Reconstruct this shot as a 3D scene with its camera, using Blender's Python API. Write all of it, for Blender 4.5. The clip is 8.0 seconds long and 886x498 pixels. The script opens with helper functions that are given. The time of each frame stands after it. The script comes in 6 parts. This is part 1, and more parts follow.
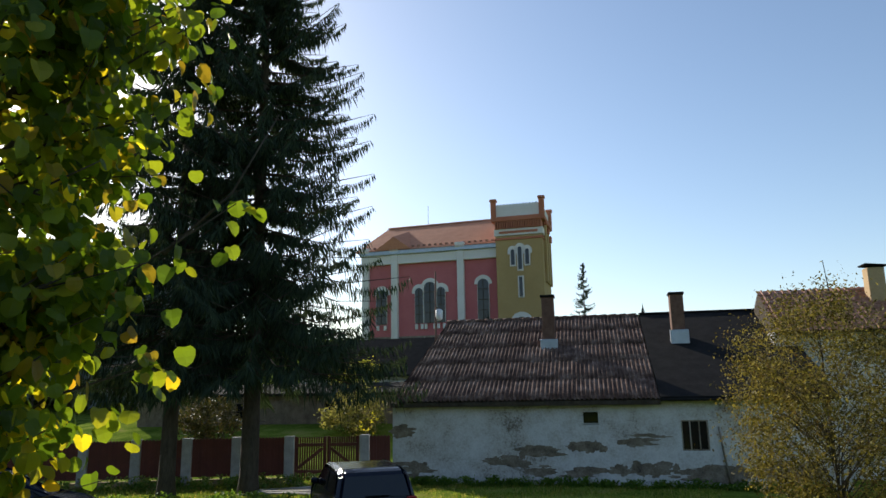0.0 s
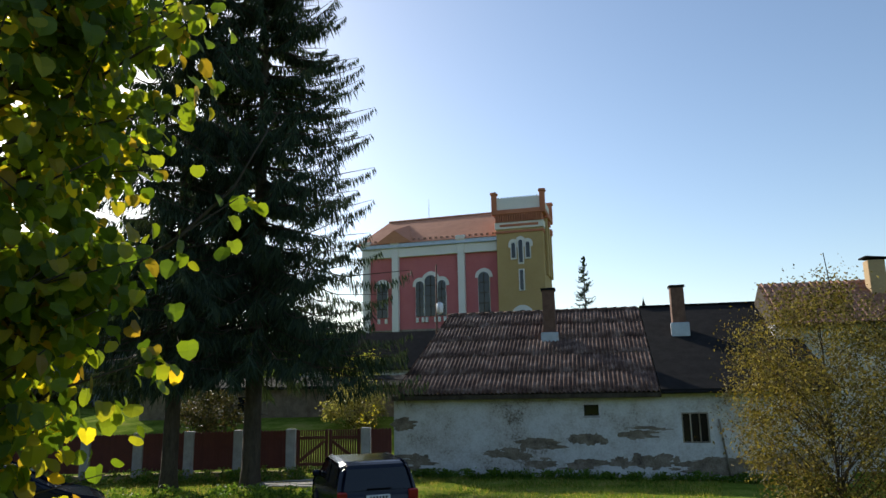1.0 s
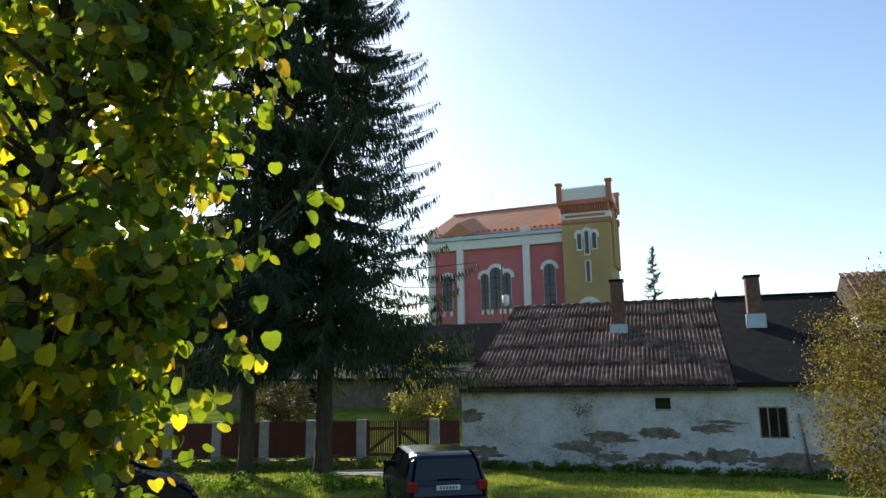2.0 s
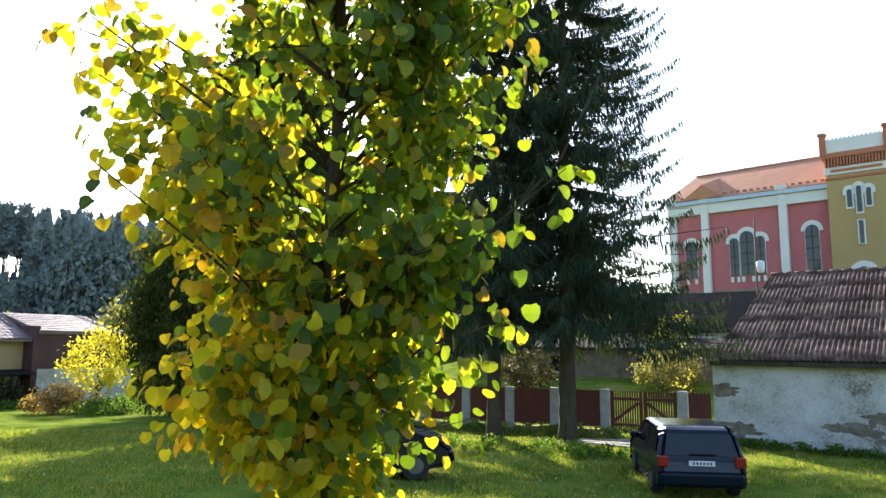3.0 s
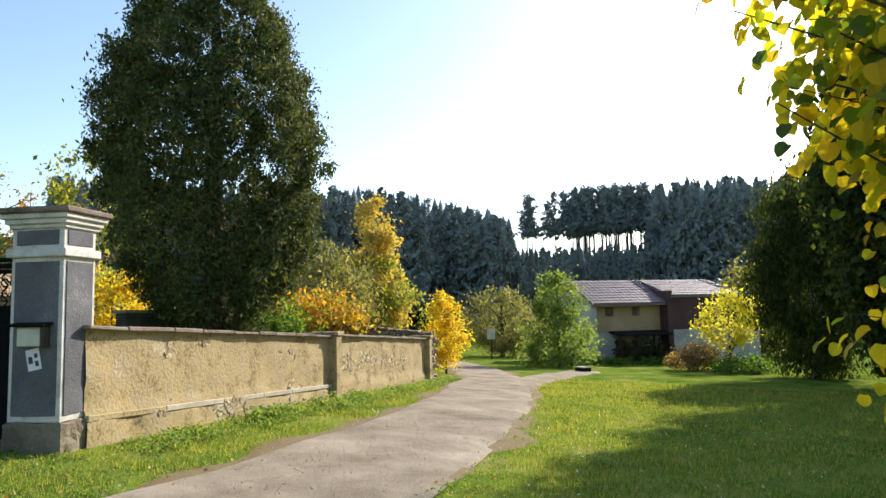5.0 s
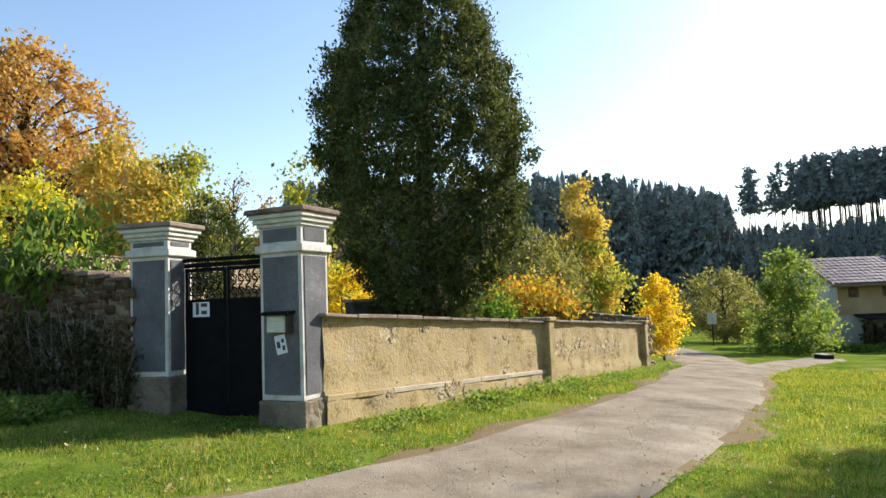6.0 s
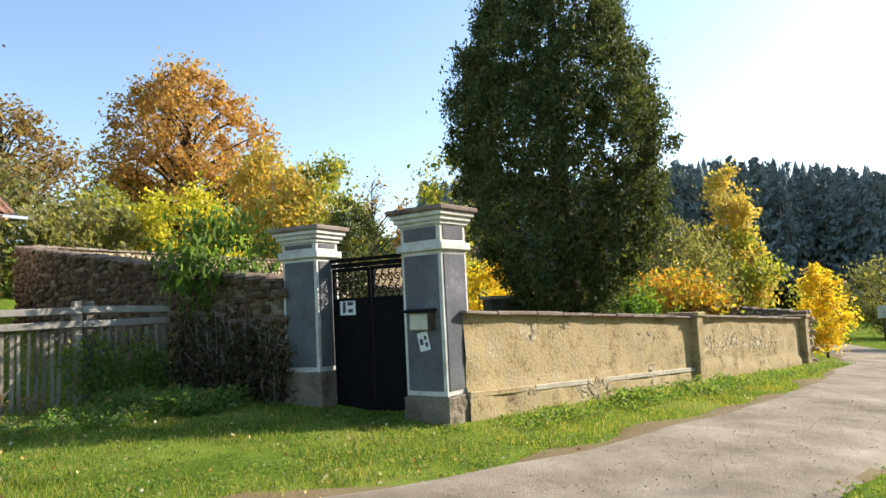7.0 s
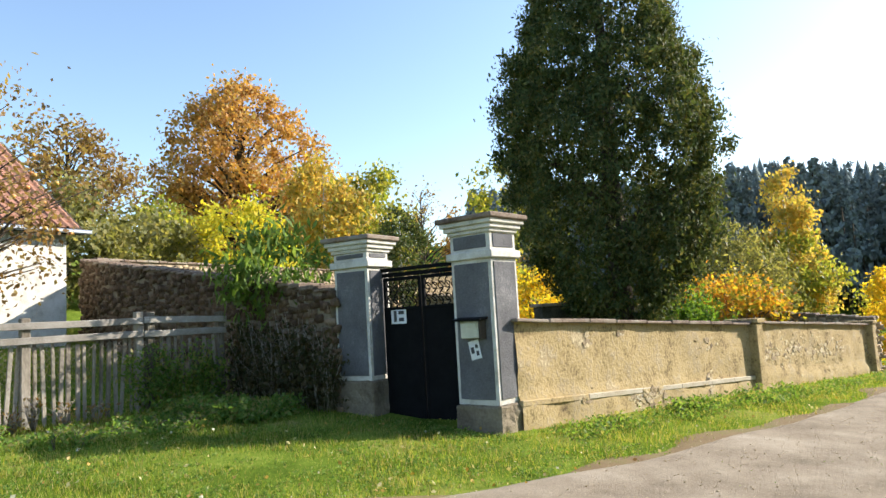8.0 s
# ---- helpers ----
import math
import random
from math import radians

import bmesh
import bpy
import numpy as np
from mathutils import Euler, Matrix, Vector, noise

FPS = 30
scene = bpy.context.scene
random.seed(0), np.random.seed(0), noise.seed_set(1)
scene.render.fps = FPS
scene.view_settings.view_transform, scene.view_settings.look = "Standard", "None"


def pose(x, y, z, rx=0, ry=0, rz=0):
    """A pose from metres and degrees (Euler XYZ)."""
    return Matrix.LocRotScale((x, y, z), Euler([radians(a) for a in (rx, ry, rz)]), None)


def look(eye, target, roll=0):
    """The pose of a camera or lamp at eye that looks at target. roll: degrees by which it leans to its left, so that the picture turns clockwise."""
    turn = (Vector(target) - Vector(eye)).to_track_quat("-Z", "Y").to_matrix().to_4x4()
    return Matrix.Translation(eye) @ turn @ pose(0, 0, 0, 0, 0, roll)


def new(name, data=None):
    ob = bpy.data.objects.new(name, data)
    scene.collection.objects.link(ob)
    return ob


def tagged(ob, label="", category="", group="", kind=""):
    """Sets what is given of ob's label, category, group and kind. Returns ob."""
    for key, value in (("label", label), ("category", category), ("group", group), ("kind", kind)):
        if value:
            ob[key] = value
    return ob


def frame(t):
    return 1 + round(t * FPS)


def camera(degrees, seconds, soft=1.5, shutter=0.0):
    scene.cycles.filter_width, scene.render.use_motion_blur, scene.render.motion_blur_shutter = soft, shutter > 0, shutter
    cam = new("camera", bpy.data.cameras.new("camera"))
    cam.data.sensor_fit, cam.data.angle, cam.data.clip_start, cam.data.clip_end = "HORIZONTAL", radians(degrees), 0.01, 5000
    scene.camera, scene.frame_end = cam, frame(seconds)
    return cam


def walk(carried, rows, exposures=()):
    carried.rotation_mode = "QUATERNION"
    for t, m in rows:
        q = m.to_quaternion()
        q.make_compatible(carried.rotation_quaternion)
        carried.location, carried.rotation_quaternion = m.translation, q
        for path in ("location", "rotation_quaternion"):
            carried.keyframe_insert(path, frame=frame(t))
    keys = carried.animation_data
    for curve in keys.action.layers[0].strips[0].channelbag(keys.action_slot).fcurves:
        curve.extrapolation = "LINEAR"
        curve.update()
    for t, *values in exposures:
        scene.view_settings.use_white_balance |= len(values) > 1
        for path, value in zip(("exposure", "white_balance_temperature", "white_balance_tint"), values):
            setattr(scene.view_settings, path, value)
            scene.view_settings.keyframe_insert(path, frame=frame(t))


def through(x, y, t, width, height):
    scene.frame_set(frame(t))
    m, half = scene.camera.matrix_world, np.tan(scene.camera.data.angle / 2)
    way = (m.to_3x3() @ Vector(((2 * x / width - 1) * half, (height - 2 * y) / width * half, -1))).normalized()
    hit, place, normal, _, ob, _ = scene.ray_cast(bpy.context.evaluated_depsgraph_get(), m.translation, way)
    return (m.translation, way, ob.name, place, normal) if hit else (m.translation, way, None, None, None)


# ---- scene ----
cam = camera(65.2, 8.0)
PATH = [
    (0, (0.259, -0.249, 1.529), (-0.13, 1.672, 1.928), -1.0),
    (0.5, (0.251, -0.25, 1.536), (-0.136, 1.674, 1.92), -1.0),
    (1, (0.26, -0.265, 1.529), (-0.132, 1.659, 1.909), -1.1),
    (1.2, (0.26, -0.265, 1.529), (-0.141, 1.657, 1.909), -1.1),
    (2.3, (0.201, -0.324, 1.518), (-0.527, 1.508, 1.856), -0.4),
    (2.5, (0.193, -0.34, 1.533), (-0.667, 1.438, 1.852), 0.0),
    (3, (0.155, -0.4, 1.538), (-1.021, 1.194, 1.814), 0.4),
    (3.5, (0.059, -0.46, 1.52), (-1.479, 0.796, 1.76), 1.0),
    (4, (-0.053, -0.549, 1.505), (-1.84, 0.324, 1.714), 0.4),
    (4.5, (-0.054, -0.567, 1.518), (-1.974, -0.043, 1.707), -0.6),
    (5, (-0.2, -0.61, 1.512), (-2.182, -0.407, 1.69), -1.2),
    (6.5, (-0.306, -0.711, 1.498), (-2.208, -1.311, 1.652), -2.6),
    (7, (-0.328, -0.755, 1.505), (-2.174, -1.508, 1.668), -2.9),
    (7.5, (-0.332, -0.771, 1.504), (-2.122, -1.645, 1.686), -3.2),
    (8, (-0.332, -0.767, 1.507), (-2.118, -1.647, 1.701), -3.3),
]
EXPOSURES = [(0.0, 0.18), (1.2, 0.18), (2.4, 0.95), (3.0, 1.5), (3.6, 2.1), (4.2, 1.45), (5.2, 0.78), (6.4, 0.85), (8.0, 1.05)]
walk(cam, [(t, look(eye, target, roll)) for t, eye, target, roll in PATH], EXPOSURES)

# ---- world and sun ----
SUN_AZ, SUN_EL = 136.5, 26.3
world = bpy.data.worlds.new("world")
scene.world = world
world.use_nodes = True
wn = world.node_tree.nodes
sky = wn.new("ShaderNodeTexSky")
sky.sky_type, sky.sun_disc = "NISHITA", False
sky.sun_elevation, sky.sun_rotation = radians(SUN_EL), radians(90 - SUN_AZ)
sky.air_density, sky.dust_density, sky.ozone_density = 1.0, 0.7, 1.5
wn["Background"].inputs[1].default_value = 0.15
world.node_tree.links.new(sky.outputs[0], wn["Background"].inputs[0])
sun_data = bpy.data.lights.new("sun", "SUN")
sun_data.energy, sun_data.angle, sun_data.color = 5.0, radians(0.55), (1.0, 0.93, 0.82)
sun = new("sun", sun_data)
sun_dir = Vector((math.cos(radians(SUN_AZ)) * math.cos(radians(SUN_EL)), math.sin(radians(SUN_AZ)) * math.cos(radians(SUN_EL)), math.sin(radians(SUN_EL))))
sun.matrix_world = look(sun_dir * 100, (0, 0, 0))


# ---- materials ----
def material(name, colours, scale=4.0, rough=0.85, bump=0.2, fine=60.0, metal=0.0, spread=0.5, stretch=(1, 1, 1), by_object=0.0, spec=None):
    """Two scales of noise over a colour ramp, with fine relief."""
    m = bpy.data.materials.new(name)
    m.use_nodes = True
    n, l = m.node_tree.nodes, m.node_tree.links
    b = n["Principled BSDF"]
    b.inputs["Roughness"].default_value, b.inputs["Metallic"].default_value = rough, metal
    b.inputs["Specular IOR Level"].default_value = spec if spec is not None else 0.15 if rough > 0.92 else 0.5
    tc, mp = n.new("ShaderNodeNewGeometry"), n.new("ShaderNodeMapping")
    mp.inputs["Scale"].default_value = stretch
    l.new(tc.outputs["Position"], mp.inputs[0])
    big, small = n.new("ShaderNodeTexNoise"), n.new("ShaderNodeTexNoise")
    big.inputs["Scale"].default_value, small.inputs["Scale"].default_value = scale, fine
    big.inputs["Detail"].default_value, small.inputs["Detail"].default_value = 6, 4
    big.inputs["Roughness"].default_value = 0.65
    l.new(mp.outputs[0], big.inputs["Vector"])
    l.new(mp.outputs[0], small.inputs["Vector"])
    mix = n.new("ShaderNodeMath")
    mix.operation = "MULTIPLY_ADD"
    l.new(small.outputs[0], mix.inputs[0])
    mix.inputs[1].default_value = 0.45
    off = n.new("ShaderNodeMath")
    off.operation = "SUBTRACT"
    l.new(big.outputs[0], off.inputs[0])
    off.inputs[1].default_value = 0.225
    l.new(off.outputs[0], mix.inputs[2])
    value = mix.outputs[0]
    if by_object:
        info, add = n.new("ShaderNodeObjectInfo"), n.new("ShaderNodeMath")
        add.operation = "MULTIPLY_ADD"
        l.new(info.outputs["Random"], add.inputs[0])
        add.inputs[1].default_value = by_object
        shift = n.new("ShaderNodeMath")
        shift.operation = "SUBTRACT"
        l.new(value, shift.inputs[0])
        shift.inputs[1].default_value = by_object / 2
        l.new(shift.outputs[0], add.inputs[2])
        value = add.outputs[0]
    ramp = n.new("ShaderNodeValToRGB")
    els = ramp.color_ramp.elements
    for k, c in enumerate(colours):
        at = 0.5 if len(colours) == 1 else 0.5 - spread / 2 + spread * k / (len(colours) - 1)
        e = els[k] if k < 2 else els.new(at)
        e.position, e.color = at, (*c, 1)
    if len(colours) == 1:
        els[1].position, els[1].color = 1.0, (*colours[0], 1)
    l.new(value, ramp.inputs[0])
    l.new(ramp.outputs[0], b.inputs["Base Color"])
    if bump:
        bp = n.new("ShaderNodeBump")
        bp.inputs["Strength"].default_value, bp.inputs["Distance"].default_value = min(bump, 1.0), 0.03
        l.new(mix.outputs[0], bp.inputs["Height"])
        l.new(bp.outputs[0], b.inputs["Normal"])
    return m


def leaf_material(name, colours, through=0.5, rough=0.55, single=False, gloss=0.15, tint=(1.7, 1.6, 0.7)):
    """Leaves that let light through; the colour varies from leaf to leaf."""
    m = bpy.data.materials.new(name)
    m.use_nodes = True
    n, l = m.node_tree.nodes, m.node_tree.links
    b, out = n["Principled BSDF"], n["Material Output"]
    b.inputs["Roughness"].default_value, b.inputs["Specular IOR Level"].default_value = rough, gloss
    ramp = n.new("ShaderNodeValToRGB")
    els = ramp.color_ramp.elements
    for k, c in enumerate(colours):
        at = k / max(1, len(colours) - 1)
        e = els[k] if k < 2 else els.new(at)
        e.position, e.color = at, (*c, 1)
    if single:
        l.new(n.new("ShaderNodeObjectInfo").outputs["Random"], ramp.inputs[0])
    else:
        l.new(n.new("ShaderNodeNewGeometry").outputs["Random Per Island"], ramp.inputs[0])
    tr, mix, gain = n.new("ShaderNodeBsdfTranslucent"), n.new("ShaderNodeMixShader"), n.new("ShaderNodeMixRGB")
    gain.blend_type = "MULTIPLY"
    gain.inputs[0].default_value = 1.0
    gain.inputs[2].default_value = (*tint, 1)
    l.new(ramp.outputs[0], gain.inputs[1])
    l.new(gain.outputs[0], tr.inputs[0])
    l.new(ramp.outputs[0], b.inputs["Base Color"])
    mix.inputs[0].default_value = through
    l.new(b.outputs[0], mix.inputs[1])
    l.new(tr.outputs[0], mix.inputs[2])
    l.new(mix.outputs[0], out.inputs[0])
    return m


M_GRASS = material("grass_ground", [(0.048, 0.08, 0.012), (0.1, 0.15, 0.02), (0.17, 0.22, 0.035), (0.29, 0.24, 0.09)], 0.7, 1.0, 1.0, 34, spread=0.46, spec=0.0)
M_BLADE = leaf_material("grass_blade", [(0.07, 0.125, 0.016), (0.135, 0.21, 0.024), (0.22, 0.28, 0.045), (0.34, 0.31, 0.1), (0.38, 0.3, 0.15)], 0.45)
M_GRAVEL = material("gravel", [(0.14, 0.11, 0.075), (0.25, 0.2, 0.143), (0.34, 0.28, 0.205), (0.46, 0.39, 0.3)], 0.9, 1.0, 0.9, 70, spread=0.5, spec=0.1)
M_DIRT = material("dirt", [(0.12, 0.08, 0.04), (0.21, 0.145, 0.075), (0.15, 0.15, 0.045)], 1.6, 0.95, 0.6, 40)
M_PLASTER_Y = material("ochre_plaster", [(0.14, 0.1, 0.055), (0.31, 0.23, 0.115), (0.44, 0.33, 0.165), (0.36, 0.28, 0.17), (0.53, 0.43, 0.27)], 2.2, 0.95, 0.9, 22, spread=0.42)
M_PLASTER_LEDGE = material("pale_lime_ledge", [(0.34, 0.28, 0.19), (0.52, 0.46, 0.36)], 3, 0.9, 0.5, 40)
M_STONE = material("field_stone", [(0.2, 0.15, 0.1), (0.4, 0.31, 0.2), (0.55, 0.47, 0.34)], 3.0, 0.95, 0.6, 40, by_object=0.4)
M_STONE_PALE = material("pale_field_stone", [(0.38, 0.29, 0.17), (0.56, 0.46, 0.3), (0.68, 0.6, 0.45)], 5.0, 0.95, 0.5, 40, by_object=0.4)
M_STONE_OCHRE = material("ochre_field_stone", [(0.22, 0.16, 0.085), (0.44, 0.34, 0.19), (0.58, 0.48, 0.31)], 5.0, 0.95, 0.5, 40, by_object=0.5)
M_VINE_STONE = material("mossy_dark_stone", [(0.03, 0.03, 0.022), (0.07, 0.065, 0.05), (0.12, 0.11, 0.085)], 3, 0.95, 0.6, 30)
# brown stone, darkened further so the colour carries part of the wall's shade
M_STONE_BROWN = material("brown_stone_shaded", [(0.075, 0.048, 0.03), (0.17, 0.115, 0.072), (0.29, 0.215, 0.14)], 3.0, 0.95, 0.6, 40, by_object=0.4)
M_MORTAR = material("mortar", [(0.13, 0.1, 0.07), (0.3, 0.25, 0.18)], 2.5, 1.0, 0.7, 30)
M_COPING = material("wall_coping", [(0.1, 0.075, 0.06), (0.24, 0.18, 0.14), (0.3, 0.27, 0.22)], 3, 0.95, 0.6, 30, by_object=0.25)
M_GREY = material("grey_render", [(0.085, 0.084, 0.088), (0.12, 0.118, 0.124), (0.155, 0.152, 0.158), (0.26, 0.25, 0.25)], 1.6, 0.93, 0.6, 45, spread=0.5)
M_WHITE = material("white_lime", [(0.36, 0.33, 0.27), (0.6, 0.57, 0.51), (0.7, 0.68, 0.63)], 4, 0.9, 0.3, 60)
M_IRON = material("black_iron", [(0.004, 0.004, 0.0045), (0.01, 0.01, 0.011)], 5, 0.95, 0.1, 60)
M_PAPER = material("paper", [(0.7, 0.72, 0.76), (0.8, 0.8, 0.8)], 6, 0.6, 0.0)
M_INK = material("print_ink", [(0.05, 0.05, 0.06)], 6, 0.7, 0.0)
M_ENAMEL = material("cream_enamel", [(0.5, 0.5, 0.4), (0.62, 0.62, 0.52)], 8, 0.35, 0.05)
M_WOOD_OLD = material("weathered_wood", [(0.12, 0.1, 0.075), (0.28, 0.24, 0.19), (0.44, 0.39, 0.32)], 3, 0.95, 0.5, 40, stretch=(1, 1, 0.3), by_object=0.3)
M_WOOD_RAIL = material("grey_rail_wood", [(0.2, 0.175, 0.145), (0.42, 0.385, 0.34)], 3, 0.9, 0.4, 50, by_object=0.2)
M_BROWN = material("brown_fence_paint", [(0.085, 0.018, 0.012), (0.13, 0.03, 0.02)], 3, 0.7, 0.2, 50, by_object=0.2)
M_CONCRETE = material("concrete_post", [(0.3, 0.29, 0.27), (0.48, 0.47, 0.45)], 4, 0.9, 0.4, 50)
M_BARK = material("bark", [(0.035, 0.028, 0.02), (0.1, 0.08, 0.06)], 6, 0.95, 0.9, 30, stretch=(1, 1, 0.25))
M_BARK_PALE = material("birch_bark", [(0.12, 0.11, 0.1), (0.5, 0.48, 0.44), (0.62, 0.6, 0.56)], 5, 0.85, 0.5, 30, stretch=(1, 1, 3))
M_TILE_OLD = material("old_roof_tile", [(0.05, 0.03, 0.024), (0.13, 0.078, 0.058), (0.3, 0.215, 0.17)], 2.5, 0.9, 0.4, 40, spread=0.4, by_object=0.08, spec=0.15)
M_TILE_RED = material("red_roof_tile", [(0.22, 0.1, 0.065), (0.4, 0.2, 0.13)], 2.5, 0.8, 0.4, 30, by_object=0.2)
M_TILE_ORANGE = material("orange_roof_tile", [(0.42, 0.16, 0.08), (0.55, 0.24, 0.13)], 1.0, 0.8, 0.4, 12)
M_ROOF_DARK = material("tarred_roof", [(0.01, 0.01, 0.01), (0.026, 0.024, 0.023)], 2.5, 0.95, 0.4, 30, spec=0.1)
M_BRICK = material("chimney_brick", [(0.1, 0.05, 0.035), (0.22, 0.12, 0.08)], 6, 0.9, 0.6, 30)
M_ZINC = material("zinc_sheet", [(0.3, 0.34, 0.4), (0.45, 0.5, 0.56)], 3, 0.4, 0.05, metal=0.6)
M_HOUSE = material("peeling_white_wall", [(0.18, 0.15, 0.12), (0.5, 0.48, 0.45), (0.62, 0.62, 0.61), (0.7, 0.7, 0.69)], 0.9, 0.95, 0.6, 18, spread=0.45)
M_BARE = material("bare_masonry", [(0.1, 0.08, 0.062), (0.23, 0.19, 0.145), (0.34, 0.3, 0.24)], 4, 0.95, 0.9, 24)
M_GLASS = material("window_glass", [(0.012, 0.014, 0.016)], 3, 0.06, 0.0)
M_CH_RED = material("church_red_plaster", [(0.44, 0.12, 0.125), (0.52, 0.16, 0.165)], 0.5, 0.9, 0.2, 8)
M_CH_WHITE = material("church_white_plaster", [(0.66, 0.62, 0.58), (0.74, 0.7, 0.66)], 0.5, 0.9, 0.1, 8)
M_CH_YELLOW = material("church_ochre_plaster", [(0.38, 0.25, 0.1), (0.45, 0.31, 0.135)], 0.4, 0.9, 0.2, 8)
M_CH_ORANGE = material("church_terracotta_trim", [(0.4, 0.13, 0.07), (0.48, 0.18, 0.1)], 0.6, 0.9, 0.2, 8)
M_CREAM = material("cream_wall", [(0.36, 0.24, 0.12), (0.5, 0.36, 0.2)], 0.8, 0.9, 0.3, 12)
M_BARN_GREY = material("barn_lime_wall", [(0.3, 0.28, 0.25), (0.5, 0.48, 0.44), (0.58, 0.56, 0.52)], 0.6, 0.95, 0.4, 10)
M_BARN_BROWN = material("barn_brown_boards", [(0.07, 0.03, 0.028), (0.11, 0.05, 0.045)], 1, 0.8, 0.3, 20)
M_BARN_ROOF = material("barn_roof", [(0.13, 0.08, 0.08), (0.22, 0.15, 0.15)], 1.2, 0.55, 0.3, 12, by_object=0.2)
M_CAR = material("dark_blue_paint", [(0.005, 0.008, 0.018), (0.008, 0.012, 0.026)], 3, 0.16, 0.0, spec=0.3)
M_RUBBER = material("rubber", [(0.012, 0.012, 0.012), (0.025, 0.025, 0.025)], 8, 0.9, 0.1)
M_RIM = material("alloy_rim", [(0.12, 0.125, 0.13), (0.2, 0.205, 0.21)], 5, 0.4, 0.0, metal=0.8)
M_REDLIGHT = material("red_lens", [(0.3, 0.02, 0.015)], 5, 0.2, 0.0)
M_PLATE = material("plate_white", [(0.7, 0.7, 0.7)], 5, 0.4, 0.0)
M_FRUIT = material("apple_skin", [(0.5, 0.35, 0.06), (0.6, 0.2, 0.06)], 20, 0.4, 0.0, by_object=0.4)

L_LINDEN = [(0.05, 0.09, 0.016), (0.068, 0.115, 0.018), (0.09, 0.145, 0.02), (0.115, 0.17, 0.022), (0.145, 0.2, 0.025), (0.19, 0.235, 0.028), (0.26, 0.26, 0.032), (0.28, 0.17, 0.04)]
L_GOLD = [(0.26, 0.28, 0.03), (0.36, 0.35, 0.03), (0.46, 0.41, 0.032), (0.56, 0.46, 0.034), (0.6, 0.44, 0.034), (0.48, 0.28, 0.04)]
M_LINDEN = leaf_material("linden_leaf", L_LINDEN, 0.6, 0.5, tint=(1.9, 1.8, 0.5), gloss=0.4)
M_LINDEN_ONE = leaf_material("linden_leaf_single", L_LINDEN, 0.6, 0.5, tint=(1.9, 1.8, 0.5), single=True, gloss=0.4)
M_LINDEN_GOLD = leaf_material("linden_leaf_gold", L_GOLD, 0.76, 0.5, tint=(1.6, 1.5, 0.5), gloss=0.3)
M_LINDEN_GOLD_ONE = leaf_material("linden_leaf_gold_single", L_GOLD, 0.76, 0.5, tint=(1.6, 1.5, 0.5), single=True, gloss=0.3)
M_SPRUCE = leaf_material("spruce_needles", [(0.018, 0.03, 0.02), (0.035, 0.055, 0.034), (0.055, 0.08, 0.048)], 0.25, 0.7)
# distance haze is mixed into this pale grey-green base colour
M_FOREST = material("far_spruce_boughs_hazed", [(0.14, 0.17, 0.165), (0.18, 0.21, 0.2), (0.215, 0.245, 0.23)], 0.12, 1.0, 0.0, 1.2, spec=0.0)
M_THUJA = leaf_material("thuja_scales", [(0.038, 0.058, 0.027), (0.062, 0.088, 0.036), (0.092, 0.12, 0.044), (0.15, 0.135, 0.056)], 0.25, 0.7)
M_OAK = leaf_material("oak_leaf_rust", [(0.3, 0.16, 0.06), (0.42, 0.23, 0.08), (0.52, 0.3, 0.1), (0.4, 0.31, 0.14)], 0.4)
M_BIRCH = leaf_material("birch_leaf_gold", [(0.28, 0.27, 0.09), (0.42, 0.36, 0.11), (0.52, 0.38, 0.1), (0.55, 0.34, 0.09)], 0.45)
M_BIRCH_GREEN = leaf_material("birch_leaf_green", [(0.14, 0.19, 0.04), (0.25, 0.27, 0.06), (0.4, 0.36, 0.08)], 0.5)
M_YELLOW = leaf_material("yellow_leaf", [(0.5, 0.42, 0.04), (0.68, 0.54, 0.05), (0.66, 0.4, 0.04), (0.34, 0.36, 0.05)], 0.5)
M_AUTUMN = leaf_material("turning_leaf", [(0.13, 0.17, 0.035), (0.3, 0.28, 0.05), (0.5, 0.36, 0.05), (0.5, 0.24, 0.04), (0.4, 0.17, 0.04)], 0.45)
M_OLIVE = leaf_material("olive_leaf", [(0.13, 0.14, 0.06), (0.21, 0.21, 0.09), (0.3, 0.27, 0.12)], 0.45)
M_GREEN = leaf_material("green_leaf", [(0.05, 0.1, 0.02), (0.09, 0.17, 0.03), (0.16, 0.25, 0.05)], 0.5)
M_BROWNLEAF = leaf_material("brown_leaf", [(0.14, 0.08, 0.04), (0.26, 0.16, 0.07), (0.3, 0.24, 0.1)], 0.4)
M_SHRUB = leaf_material("shrub_leaf", [(0.045, 0.035, 0.014), (0.08, 0.068, 0.02), (0.14, 0.12, 0.034), (0.3, 0.25, 0.09), (0.1, 0.06, 0.025)], 0.35, gloss=0.1)
M_NETTLE = leaf_material("weed_leaf", [(0.07, 0.13, 0.03), (0.11, 0.2, 0.045), (0.18, 0.28, 0.07), (0.3, 0.26, 0.12)], 0.5)
M_VINE = leaf_material("dry_vine_leaf", [(0.03, 0.035, 0.015), (0.06, 0.06, 0.025), (0.1, 0.075, 0.04)], 0.3)
M_FALLEN = leaf_material("fallen_leaf", [(0.45, 0.3, 0.06), (0.3, 0.17, 0.06), (0.55, 0.45, 0.2), (0.6, 0.58, 0.5)], 0.2)
M_ALDER = leaf_material("alder_leaf", [(0.1, 0.17, 0.05), (0.16, 0.23, 0.065), (0.25, 0.29, 0.085)], 0.5)
